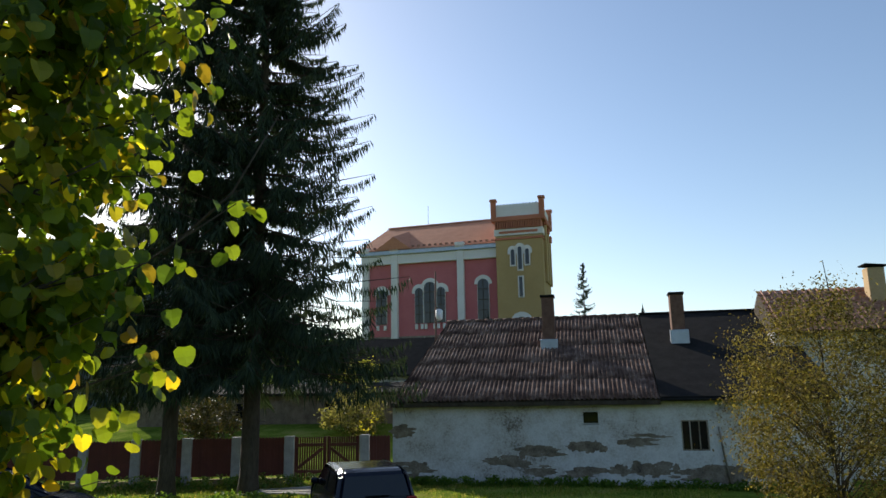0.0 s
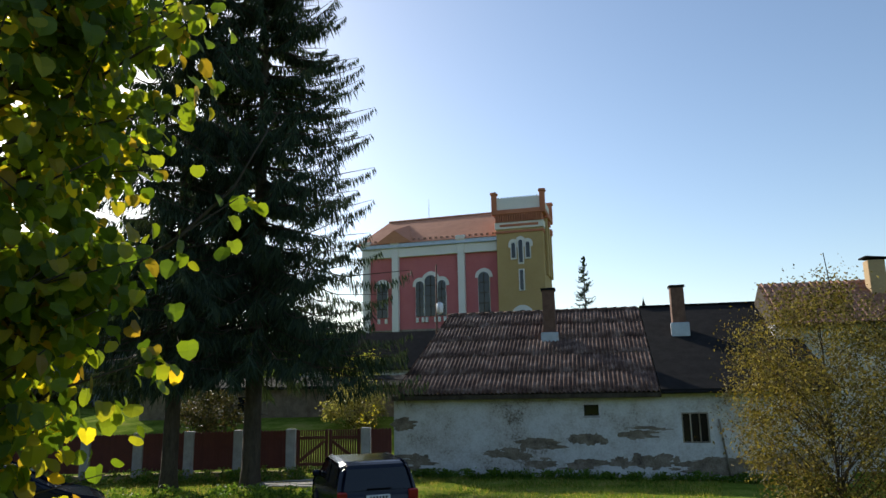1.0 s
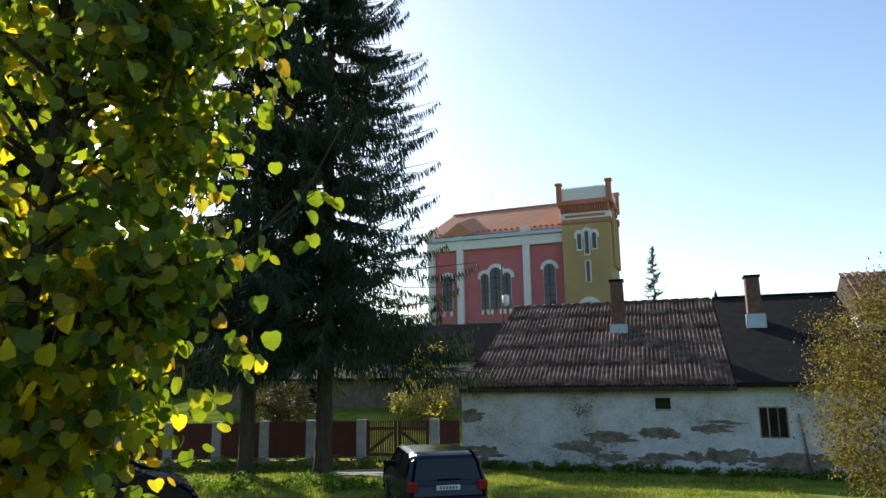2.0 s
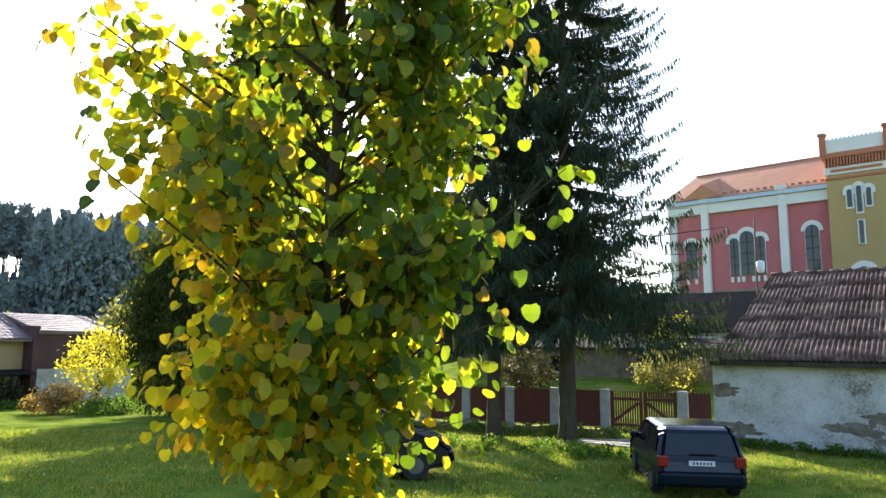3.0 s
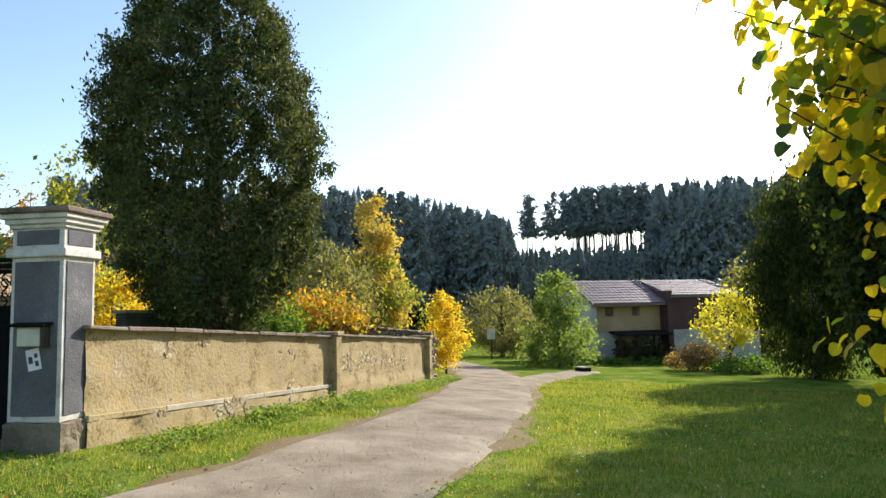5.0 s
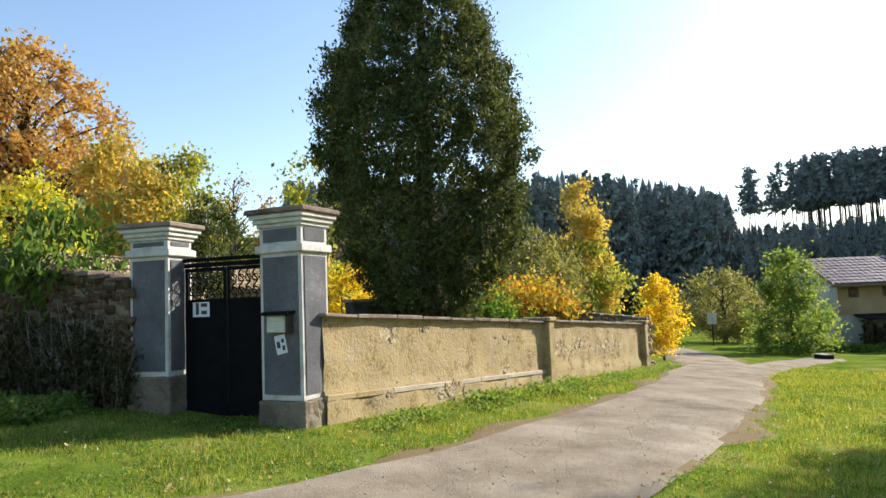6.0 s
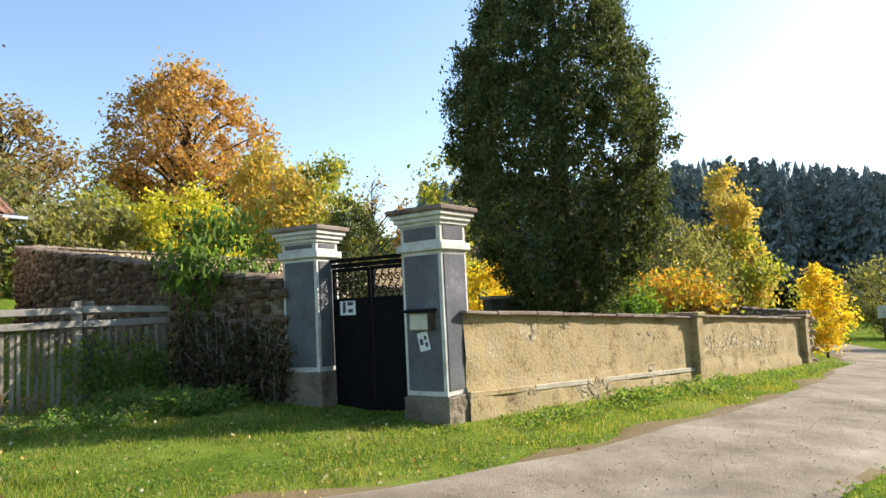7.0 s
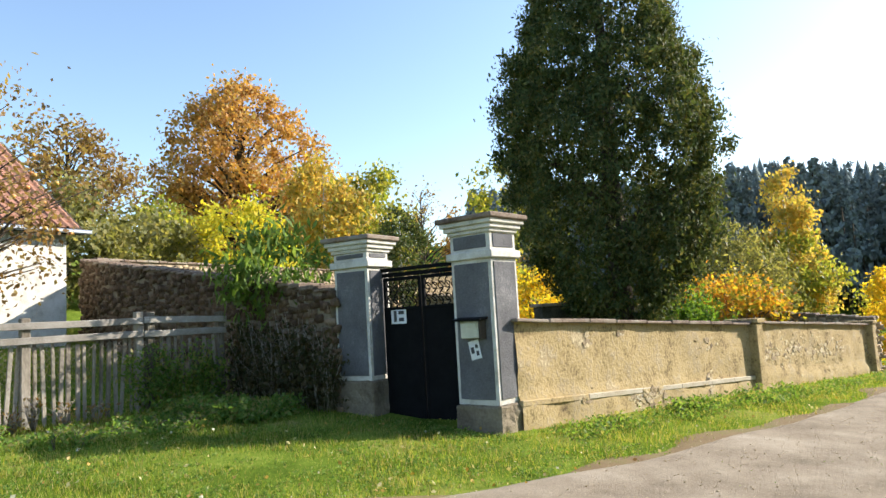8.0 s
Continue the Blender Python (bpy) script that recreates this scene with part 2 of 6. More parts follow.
M_WEEP = leaf_material("weeping_leaf", [(0.02, 0.035, 0.012), (0.04, 0.06, 0.018), (0.1, 0.11, 0.03)], 0.4)


# ---- building helpers ----
def thing(name, label, category, at=(0, 0, 0), turn=0.0, group="", kind=""):
    ob = new(name)
    ob.matrix_world = pose(*at, 0, 0, turn)
    return tagged(ob, label, category, group, kind)


def solid(name, bm, mat, parent=None, label=""):
    me = bpy.data.meshes.new(name)
    bm.normal_update()
    bm.to_mesh(me)
    bm.free()
    me.materials.append(mat)
    ob = new(name, me)
    ob.parent = parent
    return tagged(ob, label)


def part(name, bm, mat, parent, label=""):
    return solid(name, bm, mat, parent, label)


def raw(name, verts, faces, mat, parent=None, label="", smooth=False):
    """A mesh from arrays."""
    me = bpy.data.meshes.new(name)
    verts, faces = np.asarray(verts, np.float32), np.asarray(faces, np.int32)
    me.vertices.add(len(verts))
    me.vertices.foreach_set("co", verts.ravel())
    k = faces.shape[1]
    me.loops.add(faces.size)
    me.loops.foreach_set("vertex_index", faces.ravel())
    me.polygons.add(len(faces))
    me.polygons.foreach_set("loop_start", np.arange(0, faces.size, k, dtype=np.int32))
    if smooth:
        me.polygons.foreach_set("use_smooth", np.ones(len(faces), bool))
    me.update(calc_edges=True)
    me.materials.append(mat)
    ob = new(name, me)
    ob.parent = parent
    return tagged(ob, label)


def box(bm, lo, hi, bevel=0.0, turn=None):
    """A box from corner to corner, with bevelled edges."""
    c = [(a + b) / 2 for a, b in zip(lo, hi)]
    m = Matrix.Translation(c) @ (turn or Matrix()) @ Matrix.Diagonal((*(max(abs(b - a), 1e-4) for a, b in zip(lo, hi)), 1))
    made = bmesh.ops.create_cube(bm, size=1, matrix=m)["verts"]
    if bevel:
        edges = list({e for v in made for e in v.link_edges})
        bmesh.ops.bevel(bm, geom=edges, offset=bevel, segments=1, affect="EDGES")
    return bm


def boxed(lo, hi, bevel=0.01, turn=None):
    return box(bmesh.new(), lo, hi, bevel, turn)


def rough_up(bm, size, cuts=0, seed=0, scale=4.0):
    """Worn, uneven faces."""
    if cuts:
        bmesh.ops.subdivide_edges(bm, edges=bm.edges[:], cuts=cuts, use_grid_fill=True)
    for v in bm.verts:
        v.co += Vector(noise.noise_vector(v.co * scale + Vector((seed, seed * 2, 0)))) * size
    return bm


def tube(bm, points, radii, sides=7):
    """A tapered limb along points."""
    rings = []
    for i, p in enumerate(points):
        p = Vector(p)
        a = Vector(points[min(i + 1, len(points) - 1)]) - Vector(points[max(i - 1, 0)])
        side = a.cross(Vector((0.3, 0.9, 0.2))).normalized()
        up = a.cross(side).normalized()
        rings.append([bm.verts.new(p + float(radii[i]) * (math.cos(2 * math.pi * k / sides) * side + math.sin(2 * math.pi * k / sides) * up)) for k in range(sides)])
    for r, q in zip(rings, rings[1:]):
        for k in range(sides):
            f = bm.faces.new((r[k], r[(k + 1) % sides], q[(k + 1) % sides], q[k]))
            f.smooth = True
    bm.faces.new(rings[-1])
    bm.faces.new(rings[0][::-1])
    return bm


def prism(bm, outline, depth, m=None):
    """An outline in x and z, made solid along y."""
    m = m or Matrix()
    front = [bm.verts.new(m @ Vector((x, 0, z))) for x, z in outline]
    back = [bm.verts.new(m @ Vector((x, depth, z))) for x, z in outline]
    bm.faces.new(front)
    bm.faces.new(back[::-1])
    for i in range(len(outline)):
        j = (i + 1) % len(outline)
        bm.faces.new((front[j], front[i], back[i], back[j]))
    return bm


def height(x, y):
    """The height of the ground: it falls away from the eye, and rises to wooded hills."""
    u, v = np.tanh(np.asarray(x, float) / 58.5), np.tanh(np.asarray(y, float) / 45)
    z = -0.256 - 0.086 * u - 3.496 * v - 3.127 * u * u - 0.744 * u * v + 1.83 * v * v + 0.46 * v**3 + 0.595 * u * u * v
    r, a = np.hypot(x, y), np.degrees(np.arctan2(y, x)) % 360
    ring = np.clip((r - 95) / 140, 0, 1)
    hill = 21 * ring * ring * (3 - 2 * ring)
    dip = np.exp(-(((a - 165) / 5.0) ** 2))
    garden = 5.2 * np.clip((np.asarray(y, float) - 25) / 30, 0, 1) * np.clip((40 - np.abs(np.asarray(x, float) + 5)) / 20, 0, 1)
    south = 4.0 * np.clip((-np.asarray(y, float) - 12) / 40, 0, 1)
    z = z - 0.28 * np.exp(-(((x + 4) / 5) ** 2) - ((y - 13) / 4) ** 2) - 0.24 * np.exp(-(((x + 6) / 3.2) ** 2) - ((y + 10.4) / 1.8) ** 2)
    return z + hill * (1 - 0.12 * dip) + garden + south


def h(x, y):
    return float(height(x, y))


# ---- foliage helpers ----
def leaves(name, pts, size, mat, parent, rng, slim=0.6, droop=0.0, fold=0.2, label=""):
    """Many small folded leaves, one four-sided face pair each."""
    n = len(pts)
    s = size * rng.uniform(0.6, 1.3, (n, 1))
    a = rng.normal(size=(n, 3))
    a[:, 2] -= droop * 2
    a /= np.linalg.norm(a, axis=1, keepdims=True)
    b = np.cross(a, rng.normal(size=(n, 3)))
    b /= np.linalg.norm(b, axis=1, keepdims=True)
    c = np.cross(a, b)
    v = np.stack([pts - a * s * 0.5, pts + b * s * slim * 0.5 + c * s * fold * 0.5, pts + a * s * 0.5, pts - b * s * slim * 0.5 + c * s * fold * 0.5], 1).reshape(-1, 3)
    f = np.arange(4 * n).reshape(-1, 4)
    ob = raw(name, v, f, mat, parent, label)
    return ob


def crown_points(rng, n, profile, z0, z1, clusters, spread, inner=0.35, lumps=0.28):
    """Points in clumps under an envelope: profile gives the radius from foot (0) to top (1)."""
    t = rng.uniform(0, 1, clusters * 6)
    w = np.array([profile(k) for k in t])
    t = t[rng.uniform(0, w.max(), len(t)) < w][:clusters]
    ang = rng.uniform(0, 2 * np.pi, len(t))
    rad = np.array([profile(k) for k in t]) * np.sqrt(rng.uniform(inner**2, 1.0, len(t))) * rng.uniform(0.85, 1.08, len(t))
    off = float(rng.uniform(0, 50))
    rad *= np.array([1 + lumps * noise.noise(Vector((1.6 * math.cos(p), 1.6 * math.sin(p), 3.2 * q + off))) for p, q in zip(ang, t)])
    mid = np.stack([rad * np.cos(ang), rad * np.sin(ang), z0 + (z1 - z0) * t], 1)
    pick = rng.integers(0, len(mid), n)
    return mid[pick] + rng.normal(size=(n, 3)) * spread * rng.uniform(0.5, 1.2, (len(mid), 1))[pick], mid


def limbs(rng, trunk_r, z0, z1, mids, count, mat, parent, lean=(0, 0), foot=-0.3, name="trunk", split=False):
    """A tapered trunk with limbs that reach into the crown."""
    bm = bmesh.new()
    zs = np.linspace(foot, z1, 8)
    line = [(lean[0] * (z / z1) + 0.04 * z * math.sin(z * 1.3) * trunk_r, lean[1] * (z / z1) + 0.04 * z * math.cos(z * 1.7) * trunk_r, z) for z in zs]
    tube(bm, line, [trunk_r * (1.25 if i == 0 else 1) * (1 - 0.85 * i / 7) for i in range(8)], 8)
    for m in mids[:count]:
        s = max(z0 * 0.8, m[2] - np.hypot(m[0], m[1]) * 0.8)
        k = min(s / z1, 0.95)
        a = Vector((lean[0] * k, lean[1] * k, s))
        b = Vector(m)
        c = a.lerp(b, 0.5) + Vector((rng.normal() * 0.1, rng.normal() * 0.1, 0.12 * (b - a).length))
        r = trunk_r * 0.4 * (1 - 0.7 * k)
        if split:
            part("limb", tube(bmesh.new(), [a, c, b], [r, r * 0.65, r * 0.2], 5), mat, parent)
        else:
            tube(bm, [a, c, b], [r, r * 0.65, r * 0.2], 5)
    return part(name, bm, mat, parent)


def tree(name, label, category, at, top, foot, profile, n, size, mat, seed, clusters=60, spread=0.35, trunk=0.15, bark=None, limb=18, slim=0.6, droop=0.0, inner=0.35, group="", split=False):
    rng = np.random.default_rng(seed)
    root = thing(name, label, category, (at[0], at[1], h(*at)), 0, group)
    pts, mids = crown_points(rng, n, profile, foot, top - spread, clusters, spread, inner)
    limbs(rng, trunk, foot, top * 0.92, mids, limb, bark or M_BARK, root, split=split or limb <= 20)
    leaves("crown", pts, size, mat, root, rng, slim, droop)
    return root


def egg(r, low=0.35):
    return lambda t: r * (math.sin(math.pi * min(1, max(0, t * (1 - 0.15) + 0.12))) ** 0.7) * (1 if t > low else 0.75 + 0.25 * t / low)


def cone(r, p=0.8):
    return lambda t: r * max(0.03, 1 - t) ** p * (0.7 + 0.3 * min(1, t / 0.12))


def spruce_arrays(rng, tall, radius, bare, branches, per, strip, width, power=0.85, low=0.85, ways=(-1, 0, 1)):
    """Hanging sprays along drooping boughs: corner points, four to a spray, and the lines of the boughs."""
    quads, lines = [], []
    for k in range(branches):
        t = (k + rng.uniform(0, 1)) / branches
        t = t**low
        z = bare + (tall - bare) * t
        ln = radius * (1 - t) ** power * rng.uniform(0.7, 1.1) + 0.15
        az = rng.uniform(0, 2 * np.pi)
        d = np.array([np.cos(az), np.sin(az), 0])
        side = np.array([-np.sin(az), np.cos(az), 0])
        rise, sag = 0.25 * (t - 0.35), 0.38 * (1 - t) + 0.08
        s = np.linspace(0.12, 1, per)
        p = d * (ln * s)[:, None] + np.array([0, 0, 1.0]) * (z + rise * ln * s - sag * ln * s**1.6 + 0.32 * ln * s**4)[:, None]
        lines.append((np.array([0, 0, z]), p[per // 2], p[-1], ln))
        for way in ways:
            hang = np.array([0, 0, -1.0]) * rng.uniform(0.6, 1.1, (per, 1)) + d * rng.uniform(0.0, 0.35, (per, 1)) + side * way * rng.uniform(0.2, 0.75, (per, 1)) + rng.normal(size=(per, 3)) * 0.12
            lth = strip * (0.5 + 0.8 * np.sin(np.pi * (0.12 + 0.8 * s)))[:, None] * rng.uniform(0.6, 1.25, (per, 1)) * (0.45 + 0.55 * (1 - t))
            w = np.cross(hang, rng.normal(size=(per, 3)))
            w /= np.linalg.norm(w, axis=1, keepdims=True)
            w *= width * rng.uniform(0.6, 1.3, (per, 1))
            quads.append(np.stack([p - w * 0.5, p + hang * lth * 0.5 - w, p + hang * lth, p + hang * lth * 0.5 + w], 1))
    return np.concatenate(quads).reshape(-1, 3), lines


# ---- ground ----
def spaced(lo, hi, fine_lo, fine_hi, step, grow=1.25):
    a = list(np.arange(fine_lo, fine_hi + step, step))
    d = step
    while a[-1] < hi:
        d *= grow
        a.append(a[-1] + d)
    d = step
    while a[0] > lo:
        d *= grow
        a.insert(0, a[0] - d)
    return np.array(a)


gx, gy = spaced(-1500, 1500, -42, 14, 0.5), spaced(-1500, 1500, -22, 30, 0.5)
GX, GY = np.meshgrid(gx, gy, indexing="ij")
near = np.exp(-((np.hypot(GX, GY) / 60) ** 2))
lumps = np.array([noise.noise(Vector((x * 0.8, y * 0.8, 0))) * 0.05 + noise.noise(Vector((x * 2.1, y * 2.1, 3))) * 0.025 for x, y in zip(GX.ravel(), GY.ravel())]).reshape(GX.shape)
GZ = height(GX, GY) + lumps * near
idx = np.arange(GX.size).reshape(GX.shape)
gf = np.stack([idx[:-1, :-1], idx[1:, :-1], idx[1:, 1:], idx[:-1, 1:]], -1).reshape(-1, 4)
ground = raw("ground", np.stack([GX, GY, GZ], -1).reshape(-1, 3), gf, M_GRASS, smooth=True)
tagged(ground, "mown green lawn with dry patches falling away to fields", "lawn", kind="structure")


def ribbon(name, line, half, mat, lift, label, category, wobble=0.15, seed=0, across=10):
    """A strip of road laid on the ground along a line."""
    line = np.array(line, float)
    seg = np.r_[0, np.cumsum(np.hypot(*np.diff(line, axis=0).T))]
    s = np.arange(0, seg[-1], 0.4)
    c = np.stack([np.interp(s, seg, line[:, k]) for k in (0, 1)], 1)
    ker = np.ones(9) / 9
    for k in (0, 1):
        c[:, k] = np.convolve(np.pad(c[:, k], 4, mode="edge"), ker, "valid")
    d = np.gradient(c, axis=0)
    d /= np.linalg.norm(d, axis=1, keepdims=True)
    nrm = np.stack([-d[:, 1], d[:, 0]], 1)
    v = []
    for i, (p, q) in enumerate(zip(c, nrm)):
        wl = half * (1 + wobble * noise.noise(Vector((s[i] * 0.5, seed, 0))))
        wr = half * (1 + wobble * noise.noise(Vector((s[i] * 0.5, seed, 9))))
        for k in range(across + 1):
            u = -1 + 2 * k / across
            x, y = p + q * u * (wl if u < 0 else wr)
            edge = 0.0 if abs(u) < 0.99 else -0.06
            v.append((x, y, h(x, y) + lift + edge + 0.006 * noise.noise(Vector((x * 2, y * 2, 5)))))
    idx = np.arange(len(v)).reshape(len(c), across + 1)
    f = np.stack([idx[:-1, :-1], idx[1:, :-1], idx[1:, 1:], idx[:-1, 1:]], -1).reshape(-1, 4)
    return tagged(raw(name, v, f, mat, smooth=True), label, category, kind="structure")


ROAD = [(9, -14), (4.5, -9.5), (1.0, -6.6), (-1.8, -4.6), (-4.3, -2.85), (-6.7, -1.5), (-9.7, -0.3), (-13.2, 0.95), (-18.5, 2.4), (-26, 3.7), (-36, 4.3), (-50, 3.5), (-75, 1)]
ribbon("road_verge", ROAD, 1.5, M_DIRT, 0.035, "brown bare earth along the edges of the lane", "road edge", 0.7, 3)
ribbon("road", ROAD, 1.22, M_GRAVEL, 0.075, "pale grey gravel lane with worn dirt edges", "road", 0.12, 1)
ribbon("road_branch", [(-19, 2.6), (-23, 4.2), (-28, 6.5), (-34, 10)], 0.8, M_GRAVEL, 0.06, "gravel turn-off fading into the lawn", "road", 0.3, 2)



# ---- churchyard: wall, gate, pillars ----
WALL_A, WALL_B = Vector((-8.8, -3.98, 0)), Vector((-23.45, 1.23, 0))
WALL_LEN = (WALL_B - WALL_A).length
WALL_TURN = math.degrees(math.atan2(WALL_B.y - WALL_A.y, WALL_B.x - WALL_A.x))


def wall_top(s):
    """The coping's height along the churchyard wall."""
    return 1.38 - 0.0545 * s + (0.03 if s > 7.3 else 0)


def bulge(s, z, side=0.0):
    """How far the wall's plaster swells out."""
    q = Vector((s * 1.7, z * 1.7, side * 9))
    return 0.03 * noise.noise(q) + 0.012 * noise.noise(q * 4)


def churchyard_wall():
    root = thing("wall_north", "ochre plastered churchyard wall with peeling patches showing stones", "wall", WALL_A, WALL_TURN, kind="structure")
    rng = np.random.default_rng(5)
    nx, nz = 130, 14
    for side, name in ((0.0, "plaster_face"), (-0.42, "plaster_back")):
        v, f = [], []
        for i in range(nx + 1):
            s = WALL_LEN * i / nx
            g = h(*(WALL_A + (WALL_B - WALL_A) * (i / nx)).xy) - 0.25
            for k in range(nz + 1):
                t = k / nz
                z = g + (wall_top(s) - g) * t
                foot = 0.05 if z < wall_top(s) - 1.02 else 0.0
                swell = bulge(s, z, side)
                v.append((s, -(swell + foot) if side == 0.0 else 0.42 + swell, z))
        idx = np.arange(len(v)).reshape(nx + 1, nz + 1)
        f = np.stack([idx[:-1, :-1], idx[1:, :-1], idx[1:, 1:], idx[:-1, 1:]], -1).reshape(-1, 4)
        raw(name, v, f if side == 0.0 else f[:, ::-1], M_PLASTER_Y, root)
    part("end_cap", boxed((WALL_LEN - 0.05, -0.03, -1.3), (WALL_LEN, 0.42, wall_top(WALL_LEN)), 0.005), M_PLASTER_Y, root)
    # the pale ledge above the foot
    s = 0.0
    while s < 7.15:
        ln = min(rng.uniform(0.9, 1.6), 7.2 - s)
        bm = box(bmesh.new(), (s, -0.062, wall_top(s + ln / 2) - 1.08), (s + ln - 0.004, 0.02, wall_top(s + ln / 2) - 1.0), 0.01, Matrix.Rotation(0.0545, 4, "Y"))
        part("ledge_stone", bm, M_PLASTER_LEDGE if s > 0.9 else M_PLASTER_Y, root, "pale lime ledge")
        s += ln
    # coping slabs
    s = -0.05
    while s < WALL_LEN:
        ln = rng.uniform(0.5, 0.95)
        e = min(s + ln, WALL_LEN + 0.06)
        z = wall_top(s + ln / 2)
        bm = box(bmesh.new(), (s, -0.1, z), (e - 0.012, 0.5, z + 0.055 + rng.uniform(-0.01, 0.012)), 0.012, Matrix.Rotation(0.0545 + rng.normal() * 0.008, 4, "Y"))
        part("coping_slab", rough_up(bm, 0.008, 0, s, 5), M_COPING, root, "weathered brown coping slab")
        s += ln
    # pilasters
    for s in (7.2, 15.0):
        g = h(*(WALL_A + (WALL_B - WALL_A) * (s / WALL_LEN)).xy) - 0.3
        bm = rough_up(boxed((s, -0.17, g), (s + 0.3, 0.1, wall_top(s) + 0.03), 0.015), 0.01, 3, s)
        box(bm, (s - 0.03, -0.21, wall_top(s) + 0.035), (s + 0.36, 0.5, wall_top(s) + 0.12), 0.012)
        part("pilaster", bm, M_PLASTER_Y, root, "plastered pilaster with capping slab")
    # bare stones where the plaster has fallen
    spots = [(2.9, 0.22, 0.5, 0.2, 26), (3.3, 0.2, 0.45, 0.18, 16), (1.45, 0.35, 0.3, 0.15, 8), (1.6, 1.15, 0.12, 0.22, 5), (2.5, 1.28, 0.22, 0.1, 3), (5.4, 0.3, 0.45, 0.2, 14), (5.3, 0.9, 0.5, 0.2, 9),
             (8.2, 0.75, 0.8, 0.3, 44), (9.6, 0.8, 0.8, 0.35, 60), (11.2, 0.75, 0.9, 0.38, 60), (12.6, 0.7, 0.6, 0.4, 26), (7.4, 1.15, 0.35, 0.2, 12), (14.8, 0.7, 0.3, 0.4, 10)]
    stones = []
    for k in range(5):
        bm = bmesh.new()
        bmesh.ops.create_icosphere(bm, subdivisions=1, radius=1)
        for v in bm.verts:
            v.co = Vector((max(-0.8, min(0.8, v.co.x)), v.co.y * 0.55, max(-0.75, min(0.75, v.co.z)))) + Vector(noise.noise_vector(v.co * 2 + Vector((k * 7, 0, 0)))) * 0.22
        me = bpy.data.meshes.new("stone")
        bm.to_mesh(me)
        bm.free()
        me.materials.append(M_STONE_OCHRE)
        stones.append(me)
    for cx, cz, sx, sz, n in spots:
        for _ in range(2 + n // 6):
            s, dz = cx + rng.normal() * sx * 0.4, cz + rng.normal() * sz * 0.3
            g = h(*(WALL_A + (WALL_B - WALL_A) * (s / WALL_LEN)).xy)
            z = min(g + max(dz, 0.06), wall_top(s) - 0.16)
            rx, rz, k = rng.uniform(0.04, 0.14), rng.uniform(0.03, 0.07), 11
            foot = 0.05 if z < wall_top(s) - 1.02 else 0.0
            hole = [(s + rx * math.cos(2 * math.pi * i / k) * rng.uniform(0.5, 1.25), z + rz * math.sin(2 * math.pi * i / k) * rng.uniform(0.5, 1.25)) for i in range(k)]
            part("fallen_patch", prism(bmesh.new(), hole, 0.06, Matrix.Translation((0, -foot - bulge(s, z) - 0.007, 0))), M_STONE, root, "brown mortar where plaster fell off")
        for _ in range(n):
            s, dz = cx + rng.normal() * sx * 0.5, cz + rng.normal() * sz * 0.5
            g = h(*(WALL_A + (WALL_B - WALL_A) * (s / WALL_LEN)).xy)
            z = min(max(g + 0.02, g + dz), wall_top(s) - 0.1)
            ob = new("stone", stones[rng.integers(5)])
            ob.parent = root
            foot = 0.05 if z < wall_top(s) - 1.02 else 0.0
            ob.matrix_basis = pose(s, -foot - bulge(s, z) - 0.004, z, 0, rng.uniform(-25, 25), 0) @ Matrix.Diagonal((rng.uniform(0.03, 0.085), rng.uniform(0.008, 0.014), rng.uniform(0.025, 0.055), 1))
    return root


churchyard_wall()


